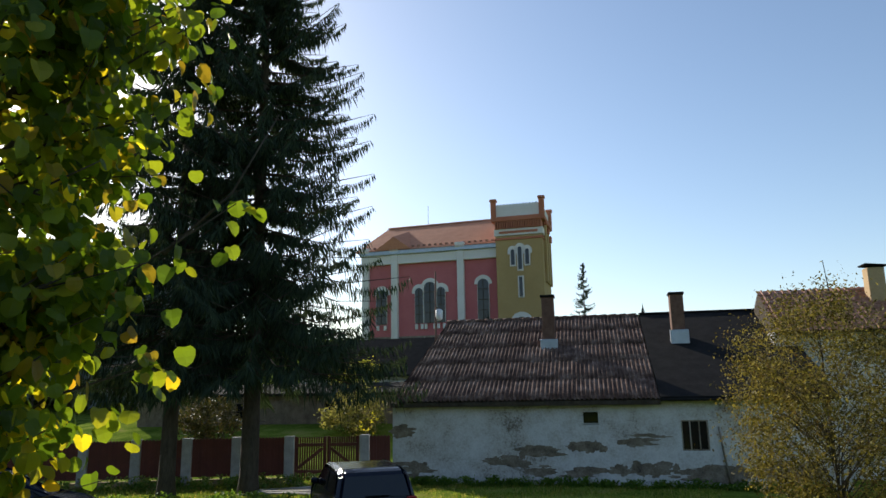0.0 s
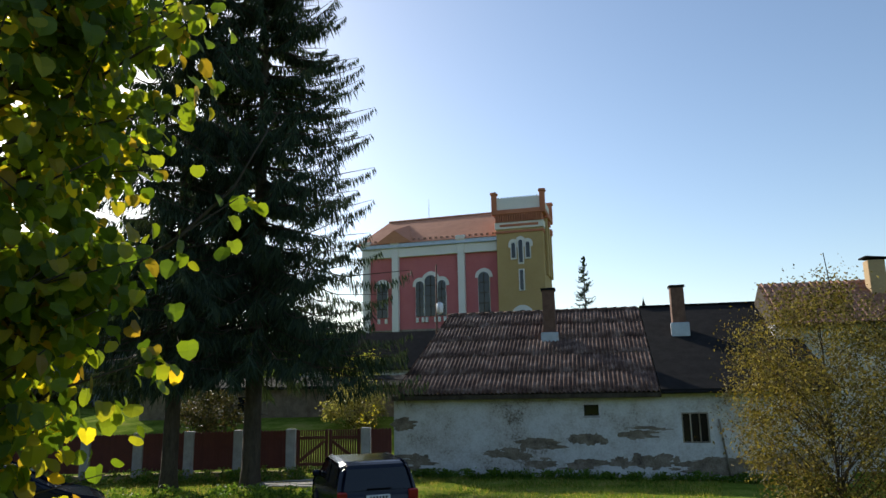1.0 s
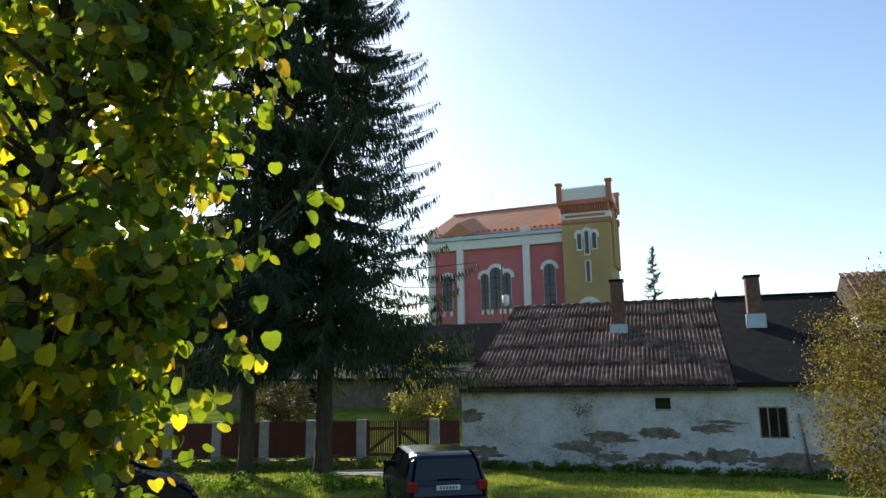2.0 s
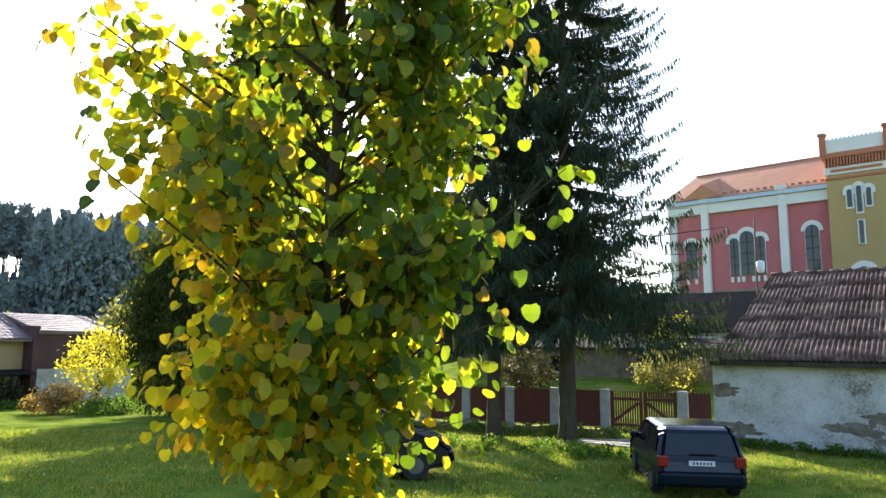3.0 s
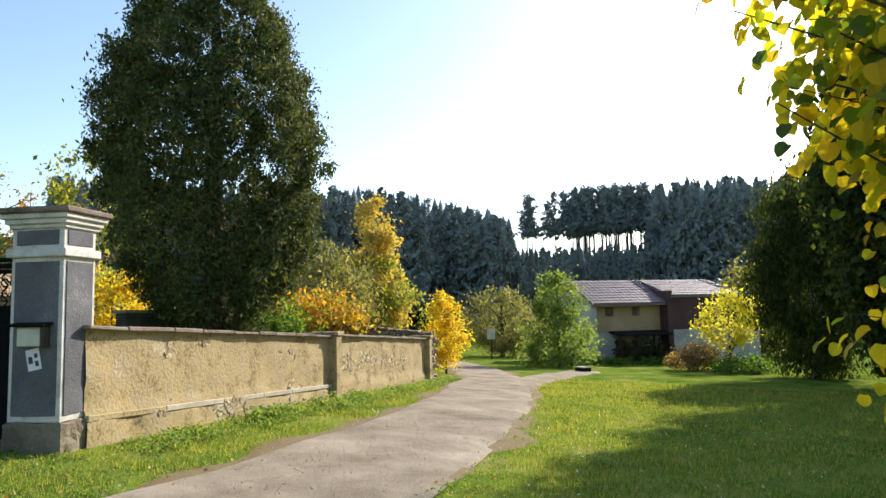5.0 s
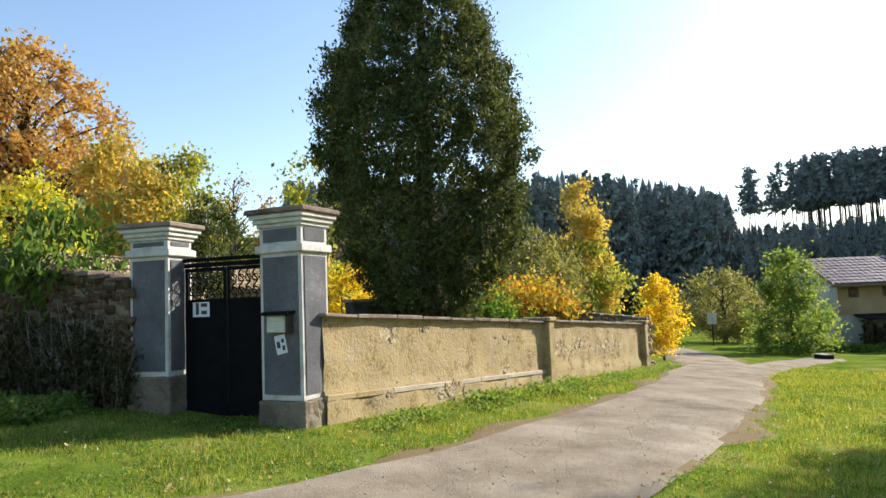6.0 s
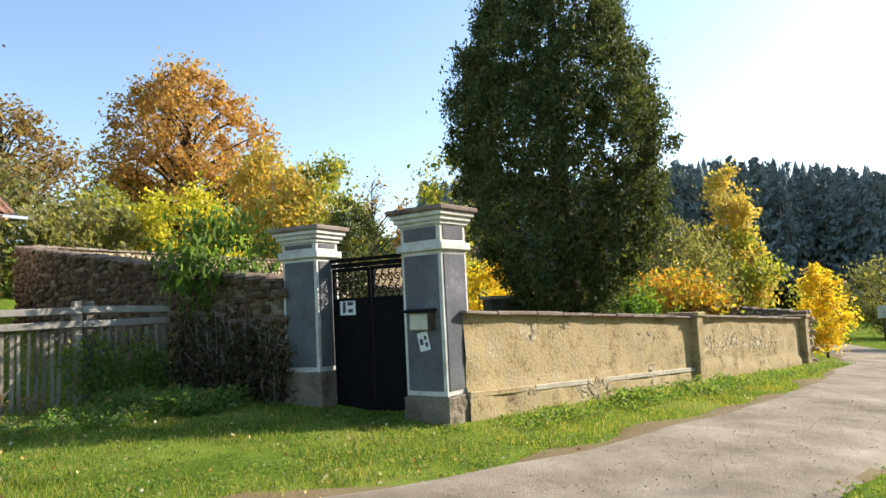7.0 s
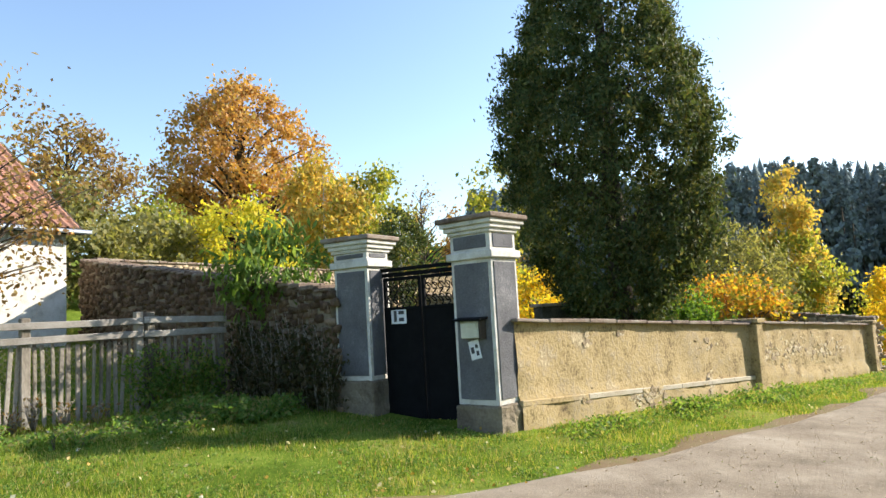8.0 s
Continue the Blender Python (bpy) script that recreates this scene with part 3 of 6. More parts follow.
def gate_pillar(corner, turn, front, side, z_foot, z_shaft, z_top, label):
    """A square pillar: stone foot, grey panels in white bands, frieze, stepped cornice, cap slab. turn: the way of its lane-side face."""
    r, l = radians(turn), radians(turn + 90)
    c = Vector(corner) + Vector((math.cos(r), math.sin(r))) * side / 2 + Vector((math.cos(l), math.sin(l))) * front / 2
    root = thing("gate_pillar", label, "gate pillar", (c.x, c.y, 0), turn, "pillars of the churchyard gate")
    a, b = side / 2, front / 2
    g = h(c.x, c.y) - 0.25
    part("plinth", rough_up(boxed((-a - 0.04, -b - 0.04, g), (a + 0.04, b + 0.04, z_foot), 0.02), 0.03, 6, 3, 7.0), M_MORTAR, root, "rough bare stone foot")
    part("shaft", boxed((-a, -b, z_foot), (a, b, z_shaft), 0.006), M_WHITE, root, "white lime edging")
    def panel(z0, z1, m, t, nm):
        for sx, sy in ((-1, 0), (1, 0), (0, -1), (0, 1)):
            if sx:
                lo, hi = (sx * a - t, -b + m, z0), (sx * a + t, b - m, z1)
            else:
                lo, hi = (-a + m, sy * b - t, z0), (a - m, sy * b + t, z1)
            part(nm, rough_up(boxed(lo, hi, 0.004), 0.004, 4, z0 + sx), M_GREY, root, "grey roughcast panel")
    panel(z_foot + 0.07, z_shaft - 0.05, 0.05, 0.012, "panel")
    f0 = z_shaft + 0.1
    part("architrave", boxed((-a - 0.05, -b - 0.05, z_shaft), (a + 0.05, b + 0.05, f0), 0.012), M_WHITE, root, "white moulded band")
    f1 = z_top - 0.24
    part("frieze", boxed((-a, -b, f0), (a, b, f1), 0.005), M_WHITE, root)
    panel(f0 + 0.04, f1 - 0.02, 0.06, 0.012, "frieze_panel")
    bm = bmesh.new()
    for k, (z0, z1) in enumerate(((f1, f1 + 0.05), (f1 + 0.05, f1 + 0.11), (f1 + 0.11, f1 + 0.17))):
        o = 0.03 + 0.035 * k
        box(bm, (-a - o, -b - o, z0), (a + o, b + o, z1), 0.01)
    part("cornice", bm, M_WHITE, root, "white stepped cornice")
    bm = boxed((-a - 0.14, -b - 0.14, z_top - 0.07), (a + 0.14, b + 0.14, z_top), 0.015)
    part("cap_slab", rough_up(bm, 0.008, 4, 1), M_COPING, root, "mossy brown cap slab")
    return root, a, b


PR_TURN, PL_TURN = 165.0, 174.0
pillar_r, pa, pb = gate_pillar((-8.44, -4.1), PR_TURN, 0.66, 0.55, 0.36, 2.22, 2.79, "grey and white gate pillar with letter box and stone foot")
pillar_l, _, _ = gate_pillar((-8.72, -6.13), PL_TURN, 0.62, 0.5, 0.66, 2.28, 2.74, "grey and white gate pillar with rain-streaked render")


def letter_box():
    root = thing("letter_box", "cream metal letter box under a small dark roof", "letter box", pillar_r.matrix_world @ Vector((-pa - 0.012, 0.0, 1.33)), PR_TURN)
    part("body", boxed((-0.1, -0.15, -0.12), (0, 0.15, 0.1), 0.012), M_ENAMEL, root)
    part("roof", boxed((-0.17, -0.24, 0.11), (0.0, 0.24, 0.14), 0.006, Matrix.Rotation(-0.12, 4, "Y")), M_IRON, root, "dark sheet roof")
    part("side_board", boxed((-0.12, -0.2, -0.13), (0, -0.165, 0.1), 0.005), M_BARK, root, "dark wooden side board")
    part("flap", boxed((-0.112, -0.12, 0.02), (-0.1, 0.12, 0.07), 0.003), M_ENAMEL, root)


letter_box()


def notice(name, label, m, w, ht, bars):
    root = new(name)
    root.matrix_world = m
    tagged(root, label, "notice")
    part("sheet", boxed((-0.006, -w / 2, -ht / 2), (0, w / 2, ht / 2), 0.001), M_PAPER, root)
    for y, z, bw, bh in bars:
        part("print_bar", boxed((-0.01, y - bw / 2, z - bh / 2), (-0.0065, y + bw / 2, z + bh / 2), 0.0), M_INK, root, "dark print")


notice("notice", "white notice with dark pictures pinned askew on the pillar", pillar_r.matrix_world @ pose(-pa - 0.013, 0.0, 1.06, -12), 0.17, 0.24, [(0.035, 0.0, 0.05, 0.08), (-0.04, 0.04, 0.04, 0.05), (-0.04, -0.05, 0.04, 0.06)])

G0, G1 = Vector((-9.05, -6.08, 0)), Vector((-8.87, -4.72, 0))
GATE_TURN = math.degrees(math.atan2(G1.y - G0.y, G1.x - G0.x))
GATE_W = (G1 - G0).length


def metal_gate():
    g = h(-9, -5.4)
    root = thing("metal_gate", "black sheet-iron double gate with scrollwork above", "gate", (G0.x, G0.y, 0), GATE_TURN)
    half = GATE_W / 2
    for k in (0, 1):
        x0 = 0.02 + k * half
        leaf = part("gate_leaf", boxed((x0 - 0.01, -0.012, g + 0.0), (x0 + half - 0.02, 0.012, 1.66), 0.004), M_IRON, root, "black sheet-iron leaf")
        part("stile", boxed((x0, -0.02, g), (x0 + 0.045, 0.03, 2.1), 0.004), M_IRON, leaf)
        part("stile", boxed((x0 + half - 0.065, -0.02, g), (x0 + half - 0.02, 0.03, 2.1), 0.004), M_IRON, leaf)
        part("top_rail", boxed((x0, -0.025, 2.06), (x0 + half - 0.04, 0.025, 2.11), 0.004), M_IRON, leaf)
        part("mid_rail", boxed((x0, -0.025, 1.64), (x0 + half - 0.04, 0.025, 1.68), 0.004), M_IRON, leaf)
        n = 5
        for i in range(n):
            cx = x0 + 0.1 + (half - 0.24) * i / (n - 1)
            bm = bmesh.new()
            pts = [(cx + 0.035 * math.sin(a * 1.0), 0, 1.68 + 0.38 * a / 12.6) for a in np.linspace(0, 12.6, 26)]
            tube(bm, pts, [0.011] * len(pts), 4)
            for cz in (1.78, 1.95):
                ring = [(cx + 0.045 * math.cos(a), 0, cz + 0.045 * math.sin(a)) for a in np.linspace(0, 5.2, 14)]
                tube(bm, ring, [0.01] * len(ring), 4)
            part("scroll", bm, M_IRON, leaf, "curled iron scroll")
    part("crossbar", boxed((-0.12, -0.03, 2.2), (GATE_W + 0.06, 0.03, 2.25), 0.005), M_IRON, root, "iron bar over the gate")
    part("crossbar_sheet", boxed((0.0, -0.012, 2.12), (GATE_W, 0.012, 2.18), 0.003), M_IRON, root)


metal_gate()
gm = Matrix.Translation(G0) @ pose(0, 0, 0, 0, 0, GATE_TURN)
notice("notice", "white printed notice fixed on the black gate", gm @ pose(0.28, -0.014, 1.55, 0, 0, 90) @ Matrix.Scale(1, 4), 0.27, 0.22, [(-0.05, 0.05, 0.1, 0.05), (-0.05, -0.05, 0.09, 0.05), (0.06, 0.0, 0.05, 0.16)])


def rubble_wall(name, a, b, tops, thick, label, seed, rows_from=0.4, stone=None):
    """A dry field-stone wall: a mortar core with single stones on both faces and a row of coping stones."""
    rng = np.random.default_rng(seed)
    a, b = Vector((*a, 0)), Vector((*b, 0))
    ln = (b - a).length
    root = thing(name, label, "wall", a, math.degrees(math.atan2(b.y - a.y, b.x - a.x)), kind="structure")
    n = 24
    bm = bmesh.new()
    for i in range(n):
        s0, s1 = ln * i / n, ln * (i + 1) / n
        p = a.lerp(b, (i + 0.5) / n)
        top = tops[0] + (tops[1] - tops[0]) * (i + 0.5) / n
        box(bm, (s0, -thick / 2, h(p.x, p.y) - 0.3), (s1, thick / 2, top))
    part("core", bm, M_MORTAR, root, "brown mortar core")
    v, f, count = [], [], 0
    base = np.array([(x, y, z) for x in (-1, 1) for y in (-1, 1) for z in (-1, 1)], float)
    cube = np.array([(0, 1, 3, 2), (4, 6, 7, 5), (0, 4, 5, 1), (2, 3, 7, 6), (0, 2, 6, 4), (1, 5, 7, 3)])
    me0 = None
    singles = []
    low = min(h(a.x, a.y), h(b.x, b.y))
    for face in (-1, 1):
        z = low
        while z < max(tops):
            hh = rng.uniform(0.1, 0.17)
            s = rng.uniform(-0.2, 0.0)
            while s < ln:
                w = rng.uniform(0.1, 0.27)
                t = min(max((s + w / 2) / ln, 0), 1)
                p = a.lerp(b, t)
                if h(p.x, p.y) - 0.05 < z < tops[0] + (tops[1] - tops[0]) * t - hh * 0.7:
                    c = base * np.array([w * 0.48, 0.05, hh * 0.47]) * rng.uniform(0.6, 1.1, (8, 3)) + rng.normal(size=(8, 3)) * 0.014
                    c += np.array([s + w / 2, face * (thick / 2 - 0.02 + rng.uniform(0, 0.02)), z + hh / 2 + rng.normal() * 0.03])
                    if face == (1 if seed % 2 else -1) and len(singles) < 280 and rng.uniform() < 0.6:
                        singles.append(c)
                    else:
                        v.append(c)
                        f.append(cube + 8 * count)
                        count += 1
                s += w
            z += hh
    tagged(raw("small_stones", np.concatenate(v), np.concatenate(f), stone or M_STONE, root), kind="stuff")
    for c in singles:
        raw("stone", c, cube, stone or M_STONE, root)
    s = 0.0
    while s < ln:
        w = rng.uniform(0.25, 0.45)
        top = tops[0] + (tops[1] - tops[0]) * s / ln
        part("coping_stone", boxed((s, -thick / 2 - 0.06, top), (min(s + w - 0.01, ln), thick / 2 + 0.06, top + rng.uniform(0.04, 0.07)), 0.012), M_COPING, root)
        s += w
    return root


CORNER = (-12.26, -16.8)
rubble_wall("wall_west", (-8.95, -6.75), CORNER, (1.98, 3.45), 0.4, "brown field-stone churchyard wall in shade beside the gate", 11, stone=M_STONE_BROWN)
rubble_wall("wall_south", CORNER, (-34, -16.5), (3.45, 3.6), 0.4, "sunlit field-stone wall along the back of the churchyard", 12)
rubble_wall("wall_east", (-24.0, 1.4), (-28.5, -16.2), (0.75, 2.6), 0.4, "far churchyard wall with dark coping", 14)


def picket_fence():
    a, b = Vector((-3.4, -10.95, 0)), Vector((-9.1, -9.3, 0))
    ln = (b - a).length
    root = thing("picket_fence", "weathered grey picket fence with two split rails and rusty wire", "fence", a, math.degrees(math.atan2(b.y - a.y, b.x - a.x)))
    rng = np.random.default_rng(3)
    zt = 1.8
    for s in (0.3, 3.0, 4.55, 4.72, 5.9):
        p = a.lerp(b, min(s / ln, 1))
        part("post", rough_up(boxed((s - 0.06, -0.06, h(p.x, p.y) - 0.3), (s + 0.06, 0.06, zt + rng.uniform(0.0, 0.06)), 0.012), 0.006, 3, s), M_WOOD_OLD, root, "dark weathered post")
    for s0, s1 in ((-0.4, 1.7), (1.7, 4.55), (4.6, 5.95)):
        for z in (zt - 0.1, zt - 0.3):
            bm = boxed((s0, -0.1, z - 0.05), (s1 + 0.03, -0.065, z + 0.05), 0.008, Matrix.Rotation(rng.normal() * 0.008, 4, "Y"))
            part("rail", rough_up(bm, 0.008, 2, s0 + z, 2), M_WOOD_RAIL, root, "split grey rail")
    s = -0.3
    while s < ln:
        p = a.lerp(b, max(0, s / ln))
        top = zt - 0.38 + rng.normal() * 0.03
        w = rng.uniform(0.02, 0.035)
        bm = boxed((s - w, -0.02, h(p.x, p.y) - 0.05), (s + w, 0.012, top), 0.006, Matrix.Rotation(rng.normal() * 0.03, 4, "Y"))
        part("picket", bm, M_WOOD_OLD, root)
        s += rng.uniform(0.085, 0.13)
    bm = bmesh.new()
    k = 0
    while k * 0.09 < ln + 1.6:
        for sg in (1, -1):
            x0 = k * 0.09 - (0.7 if sg > 0 else 0.0)
            x1 = x0 + 0.7 * sg
            if -0.3 < min(x0, x1) and max(x0, x1) < ln:
                tube(bm, [(x0, -0.045, zt - 1.0), (x1, -0.045, zt - 0.34)], [0.002, 0.002], 3)
        k += 1
    part("wire_mesh", bm, M_BARE, root, "rusty diamond wire mesh")


picket_fence()


# ---- house beside the churchyard ----
def tiled_slope(root, x0, x1, y0, z0, y1, z1, w, rows, mat, seed, budget=290, name="roof_tile", rib=0.35, near=None, slant=0.0):
    """Overlapping tiles with a raised rib up a slope; the first ones are parts, the rest joined."""
    rng = np.random.default_rng(seed)
    up = np.array([0, y1 - y0, z1 - z0], float)
    ln = np.linalg.norm(up)
    up /= ln
    out = np.cross([1, 0, 0], up)
    if out[2] < 0:
        out = -out
    step = ln / rows
    t = 0.03
    prof = [(0.0, 0.0), (0.62, 0.0), (0.7, rib), (0.92, rib), (1.0, 0.0)]
    V, Fq = [], []
    lo = [np.array([u * w, 0, 0]) + out * (t + q * 0.1) for u, q in prof]
    hi = [np.array([u * w, 0, 0]) + up * (step * 1.12) + out * (0.004 + q * 0.1) for u, q in prof]
    dn = [np.array([u * w, 0, 0]) + out * (q * 0.1 - 0.004) for u, q in prof]
    V = np.array(lo + hi + dn)
    Fq = [(k, k + 1, k + 6, k + 5) for k in range(4)] + [(10 + k, 11 + k, k + 1, k) for k in range(4)]
    me = bpy.data.meshes.new(name)
    me.from_pydata([tuple(p) for p in V], [], Fq)
    me.materials.append(mat)
    rest_v, rest_f, made = [], [], 0
    cols = int((x1 - x0) / w)
    for c in range(cols):
        for r in range(rows):
            if c * w < slant * r / rows - 0.02:
                continue
            o = np.array([x0 + c * w, y0, z0]) + up * step * r + out * rng.uniform(0, 0.012)
            if made < budget and (near is None or near(c, r)):
                ob = new(name, me)
                ob.parent = root
                ob.matrix_basis = Matrix.Translation(o) @ Matrix.Rotation(rng.normal() * 0.012, 4, "Z")
                made += 1
            else:
                rest_f.append(np.array(Fq) + len(rest_v) * 15)
                rest_v.append(V + o)
    if rest_v:
        tagged(raw(name + "s_beyond", np.concatenate(rest_v), np.concatenate(rest_f), mat, root), kind="stuff")


def cottage():
    """The cream house with a red tiled gable roof behind the picket fence."""
    c = Vector((-11.0, -15.3, 0))
    g = h(c.x, c.y)
    root = thing("cottage", "cream rendered cottage with a red tiled roof", "house", (c.x, c.y, 0), 175)
    run, z0, z1 = 3.6, 3.98, 6.7
    part("front_wall", boxed((-8, 0.22, g - 0.8), (-0.3, 0.6, z0), 0.02), M_WHITE, root, "cream lime-washed wall")
    bm = prism(bmesh.new(), [(0.4, g - 0.8), (2 * run - 0.4, g - 0.8), (2 * run - 0.4, z0), (run, z1 - 0.25), (0.4, z0)], 0.35, Matrix.Translation((-0.3, 0, 0)) @ Matrix.Rotation(radians(90), 4, "Z"))
    part("gable_wall", bm, M_WHITE, root, "cream gable wall")
    bm = prism(bmesh.new(), [(0.0, z0), (run, z1), (2 * run, z0), (2 * run, z0 - 0.12), (run, z1 - 0.14), (0.0, z0 - 0.12)], 8.2, Matrix.Rotation(radians(90), 4, "Z"))
    part("roof_deck", bm, M_BARK, root, "dark roof deck")
    tiled_slope(root, -8.1, 0.02, -0.06, z0 + 0.02, run, z1 + 0.02, 0.22, 15, M_TILE_RED, 8, 280, near=lambda k, r: k > 14)
    part("gutter", boxed((-8.2, -0.16, z0 - 0.1), (0.1, -0.05, z0 - 0.01), 0.02), M_ZINC, root, "zinc gutter")


cottage()


# ---- low white house across the lawn ----
HX0, HXM, HX1, HY = -6.2, 2.4, 5.3, 22.7
H_EAVE, H_RIDGE, H_RUN = 1.1, 4.3, 6.0


def window_unit(root, x0, x1, z0, z1, y, bars=2, kind="window"):
    w = part(kind, boxed((x0, y + 0.06, z0), (x1, y + 0.1, z1), 0.0), M_GLASS, root, "dark window panes")
    for lo, hi in (((x0 - 0.03, y - 0.01, z0 - 0.03), (x0 + 0.04, y + 0.08, z1 + 0.03)), ((x1 - 0.04, y - 0.01, z0 - 0.03), (x1 + 0.03, y + 0.08, z1 + 0.03)),
                   ((x0 + 0.04, y - 0.01, z0 - 0.03), (x1 - 0.04, y + 0.08, z0 + 0.04)), ((x0 + 0.04, y - 0.01, z1 - 0.04), (x1 - 0.04, y + 0.08, z1 + 0.03))):
        part("frame", boxed(lo, hi, 0.004), M_WOOD_OLD, w)
    for k in range(1, bars + 1):
        x = x0 + (x1 - x0) * k / (bars + 1)
        part("bar", boxed((x - 0.018, y + 0.0, z0 + 0.02), (x + 0.018, y + 0.07, z1 - 0.02), 0.003), M_WOOD_OLD, w)
    return w


def wall_with_holes(bm, x0, x1, z0, z1, y, thick, holes):
    """A wall along x with rectangular openings cut through."""
    xs = sorted({x0, x1, *(v for q in holes for v in q[:2])})
    zs = sorted({z0, z1, *(v for q in holes for v in q[2:])})
    for a, b in zip(xs, xs[1:]):
        for c, d in zip(zs, zs[1:]):
            if not any(q[0] <= a and b <= q[1] and q[2] <= c and d <= q[3] for q in holes):
                box(bm, (a, y, c), (b, y + thick, d))
    return bm


def white_house():
    root = thing("low_house", "long low white house with peeling walls and worn tile roof", "house")
    g = min(h(HX0, HY), h(HX1, HY)) - 0.4
    win, vent = (2.97, 3.77, -0.41, 0.5), (0.04, 0.5, 0.42, 0.77)
    back = HY + 2 * H_RUN
    bm = wall_with_holes(bmesh.new(), HX0, 7.6, g, H_EAVE, HY, 0.45, [win, vent])
    bmesh.ops.remove_doubles(bm, verts=bm.verts, dist=0.001)
    part("front_wall", bm, M_HOUSE, root, "peeling white limewashed wall")
    part("side_wall", boxed((HX0, HY + 0.45, g), (HX0 + 0.45, back, H_EAVE), 0.01), M_HOUSE, root)
    part("side_wall", boxed((7.15, HY + 0.45, g), (7.6, back, H_EAVE), 0.01), M_HOUSE, root)
    part("back_wall", boxed((HX0 + 0.45, back - 0.4, g), (7.15, back, H_EAVE), 0.01), M_HOUSE, root)
    window_unit(root, *win, HY + 0.03)
    v = part("vent_opening", boxed((vent[0], HY + 0.3, vent[2]), (vent[1], HY + 0.34, vent[3]), 0), M_GLASS, root, "dark vent opening")
    part("sill", boxed((vent[0] - 0.03, HY - 0.03, vent[2] - 0.05), (vent[1] + 0.03, HY + 0.1, vent[2]), 0.006), M_CONCRETE, v)
    # fallen plaster along the foot
    rng = np.random.default_rng(21)
    for cx, cz, sx, sz, n in [(-5.6, -1.0, 0.8, 0.25, 16), (-2.6, -0.75, 0.6, 0.18, 10), (-1.4, -0.45, 0.6, 0.12, 10), (0.2, -0.3, 0.9, 0.1, 12), (1.7, -0.1, 0.5, 0.25, 12), (1.8, -0.95, 0.9, 0.18, 18), (0.1, -1.05, 0.5, 0.12, 8), (-1.3, -1.05, 0.4, 0.1, 6),
                              (4.2, -1.1, 1.2, 0.25, 30), (6.0, -1.0, 0.9, 0.3, 16), (2.35, -0.9, 0.15, 0.2, 4), (-5.9, 0.1, 0.12, 0.4, 6)]:
        for _ in range(n):
            x, z = cx + rng.normal() * sx * 0.5, max(cz + rng.normal() * sz * 0.5, h(cx, HY) - 0.05)
            if HX0 + 0.1 < x < 7.4:
                bm = bmesh.new()
                k, seed = 26, float(rng.uniform(0, 99))
                rx, rz = rng.uniform(0.08, 0.5), rng.uniform(0.03, 0.14)
                ragged = [1 + 0.55 * noise.noise(Vector((3 * math.cos(2 * math.pi * i / k), 3 * math.sin(2 * math.pi * i / k), seed))) + rng.uniform(-0.12, 0.12) for i in range(k)]
                prism(bm, [(x + rx * math.cos(2 * math.pi * i / k) * ragged[i], z + rz * math.sin(2 * math.pi * i / k) * ragged[i]) for i in range(k)], 0.05 + rng.uniform(0, 0.004), pose(0, HY - 0.003 - rng.uniform(0, 0.005), 0))
                part("bare_patch", bm, M_BARE, root, "bare masonry where plaster fell off")
    # roof decks: the tiled one slants in at its free end
    y0, z0 = HY - 0.35, H_EAVE + 0.02
    for x0, xr, x1, dz, mat, nm in ((HX0 + 0.02, HX0 + 0.75, HXM, 0.0, M_BARK, "roof_deck"), (HXM, HXM, 7.4, 0.1, M_ROOF_DARK, "tarred_roof")):
        prof = [(y0, z0 + dz), (HY + H_RUN, H_RIDGE + dz), (back + 0.35, z0 + dz), (back + 0.35, z0 + dz - 0.14), (HY + H_RUN, H_RIDGE + dz - 0.16), (y0, z0 + dz - 0.14)]
        bm = bmesh.new()
        a = [bm.verts.new((xr if i in (1, 4) else x0, y, z)) for i, (y, z) in enumerate(prof)]
        b = [bm.verts.new((x1, y, z)) for y, z in prof]
        bm.faces.new((a[0], a[1], a[4], a[5]))
        bm.faces.new((a[1], a[2], a[3], a[4]))
        bm.faces.new(b[::-1])
        for i in range(6):
            j = (i + 1) % 6
            bm.faces.new((a[j], a[i], b[i], b[j]))
        part(nm, bm, mat, root, "black tarred roof" if dz else "roof deck")
    bm = bmesh.new()
    hip = [bm.verts.new(q) for q in ((HX0 + 0.02, y0, z0 - 0.01), (HX0 + 0.75, HY + H_RUN, H_RIDGE - 0.01), (HX0 + 0.02, back + 0.35, z0 - 0.01))]
    bm.faces.new(hip)
    part("hip_end", bm, M_TILE_OLD, root, "tiled hip end")
    # overlapping corrugated sheets, five courses up the slope
    up = Vector((0, H_RUN + 0.37, H_RIDGE - z0))
    ln = up.length
    up.normalize()
    out = Vector((0, -up.z, up.y))
    low = Vector((0, y0 - 0.02, z0 + 0.035))
    for r in range(5):
        left0, left1 = HX0 + 0.05 + 0.75 * r / 5, HX0 + 0.05 + 0.75 * (r + 1) / 5
        x1 = HXM - 0.02
        while x1 > left0 + 0.05:
            x0s = x1 - 0.86
            tilt, lift = rng.normal() * 0.004, rng.uniform(0, 0.012)
            v, f = [], []
            cols = 36
            for k in range(cols + 1):
                x = x0s + (x1 - x0s) * k / cols
                wave = 0.028 * math.sin(2 * math.pi * x / 0.143)
                for s, rise, left in ((0.0, -0.012, left0), (0.0, 0.0, left0), (0.5, 0.0, (left0 + left1) / 2), (1.06, 0.0, left1)):
                    p = low + up * (ln / 5 * (r + s)) + out * (0.03 - 0.014 * s + wave + rise + lift * 0.5 + tilt * k / cols)
                    v.append((max(x, left), p.y, p.z))
            for k in range(cols):
                for s in range(3):
                    a = k * 4 + s
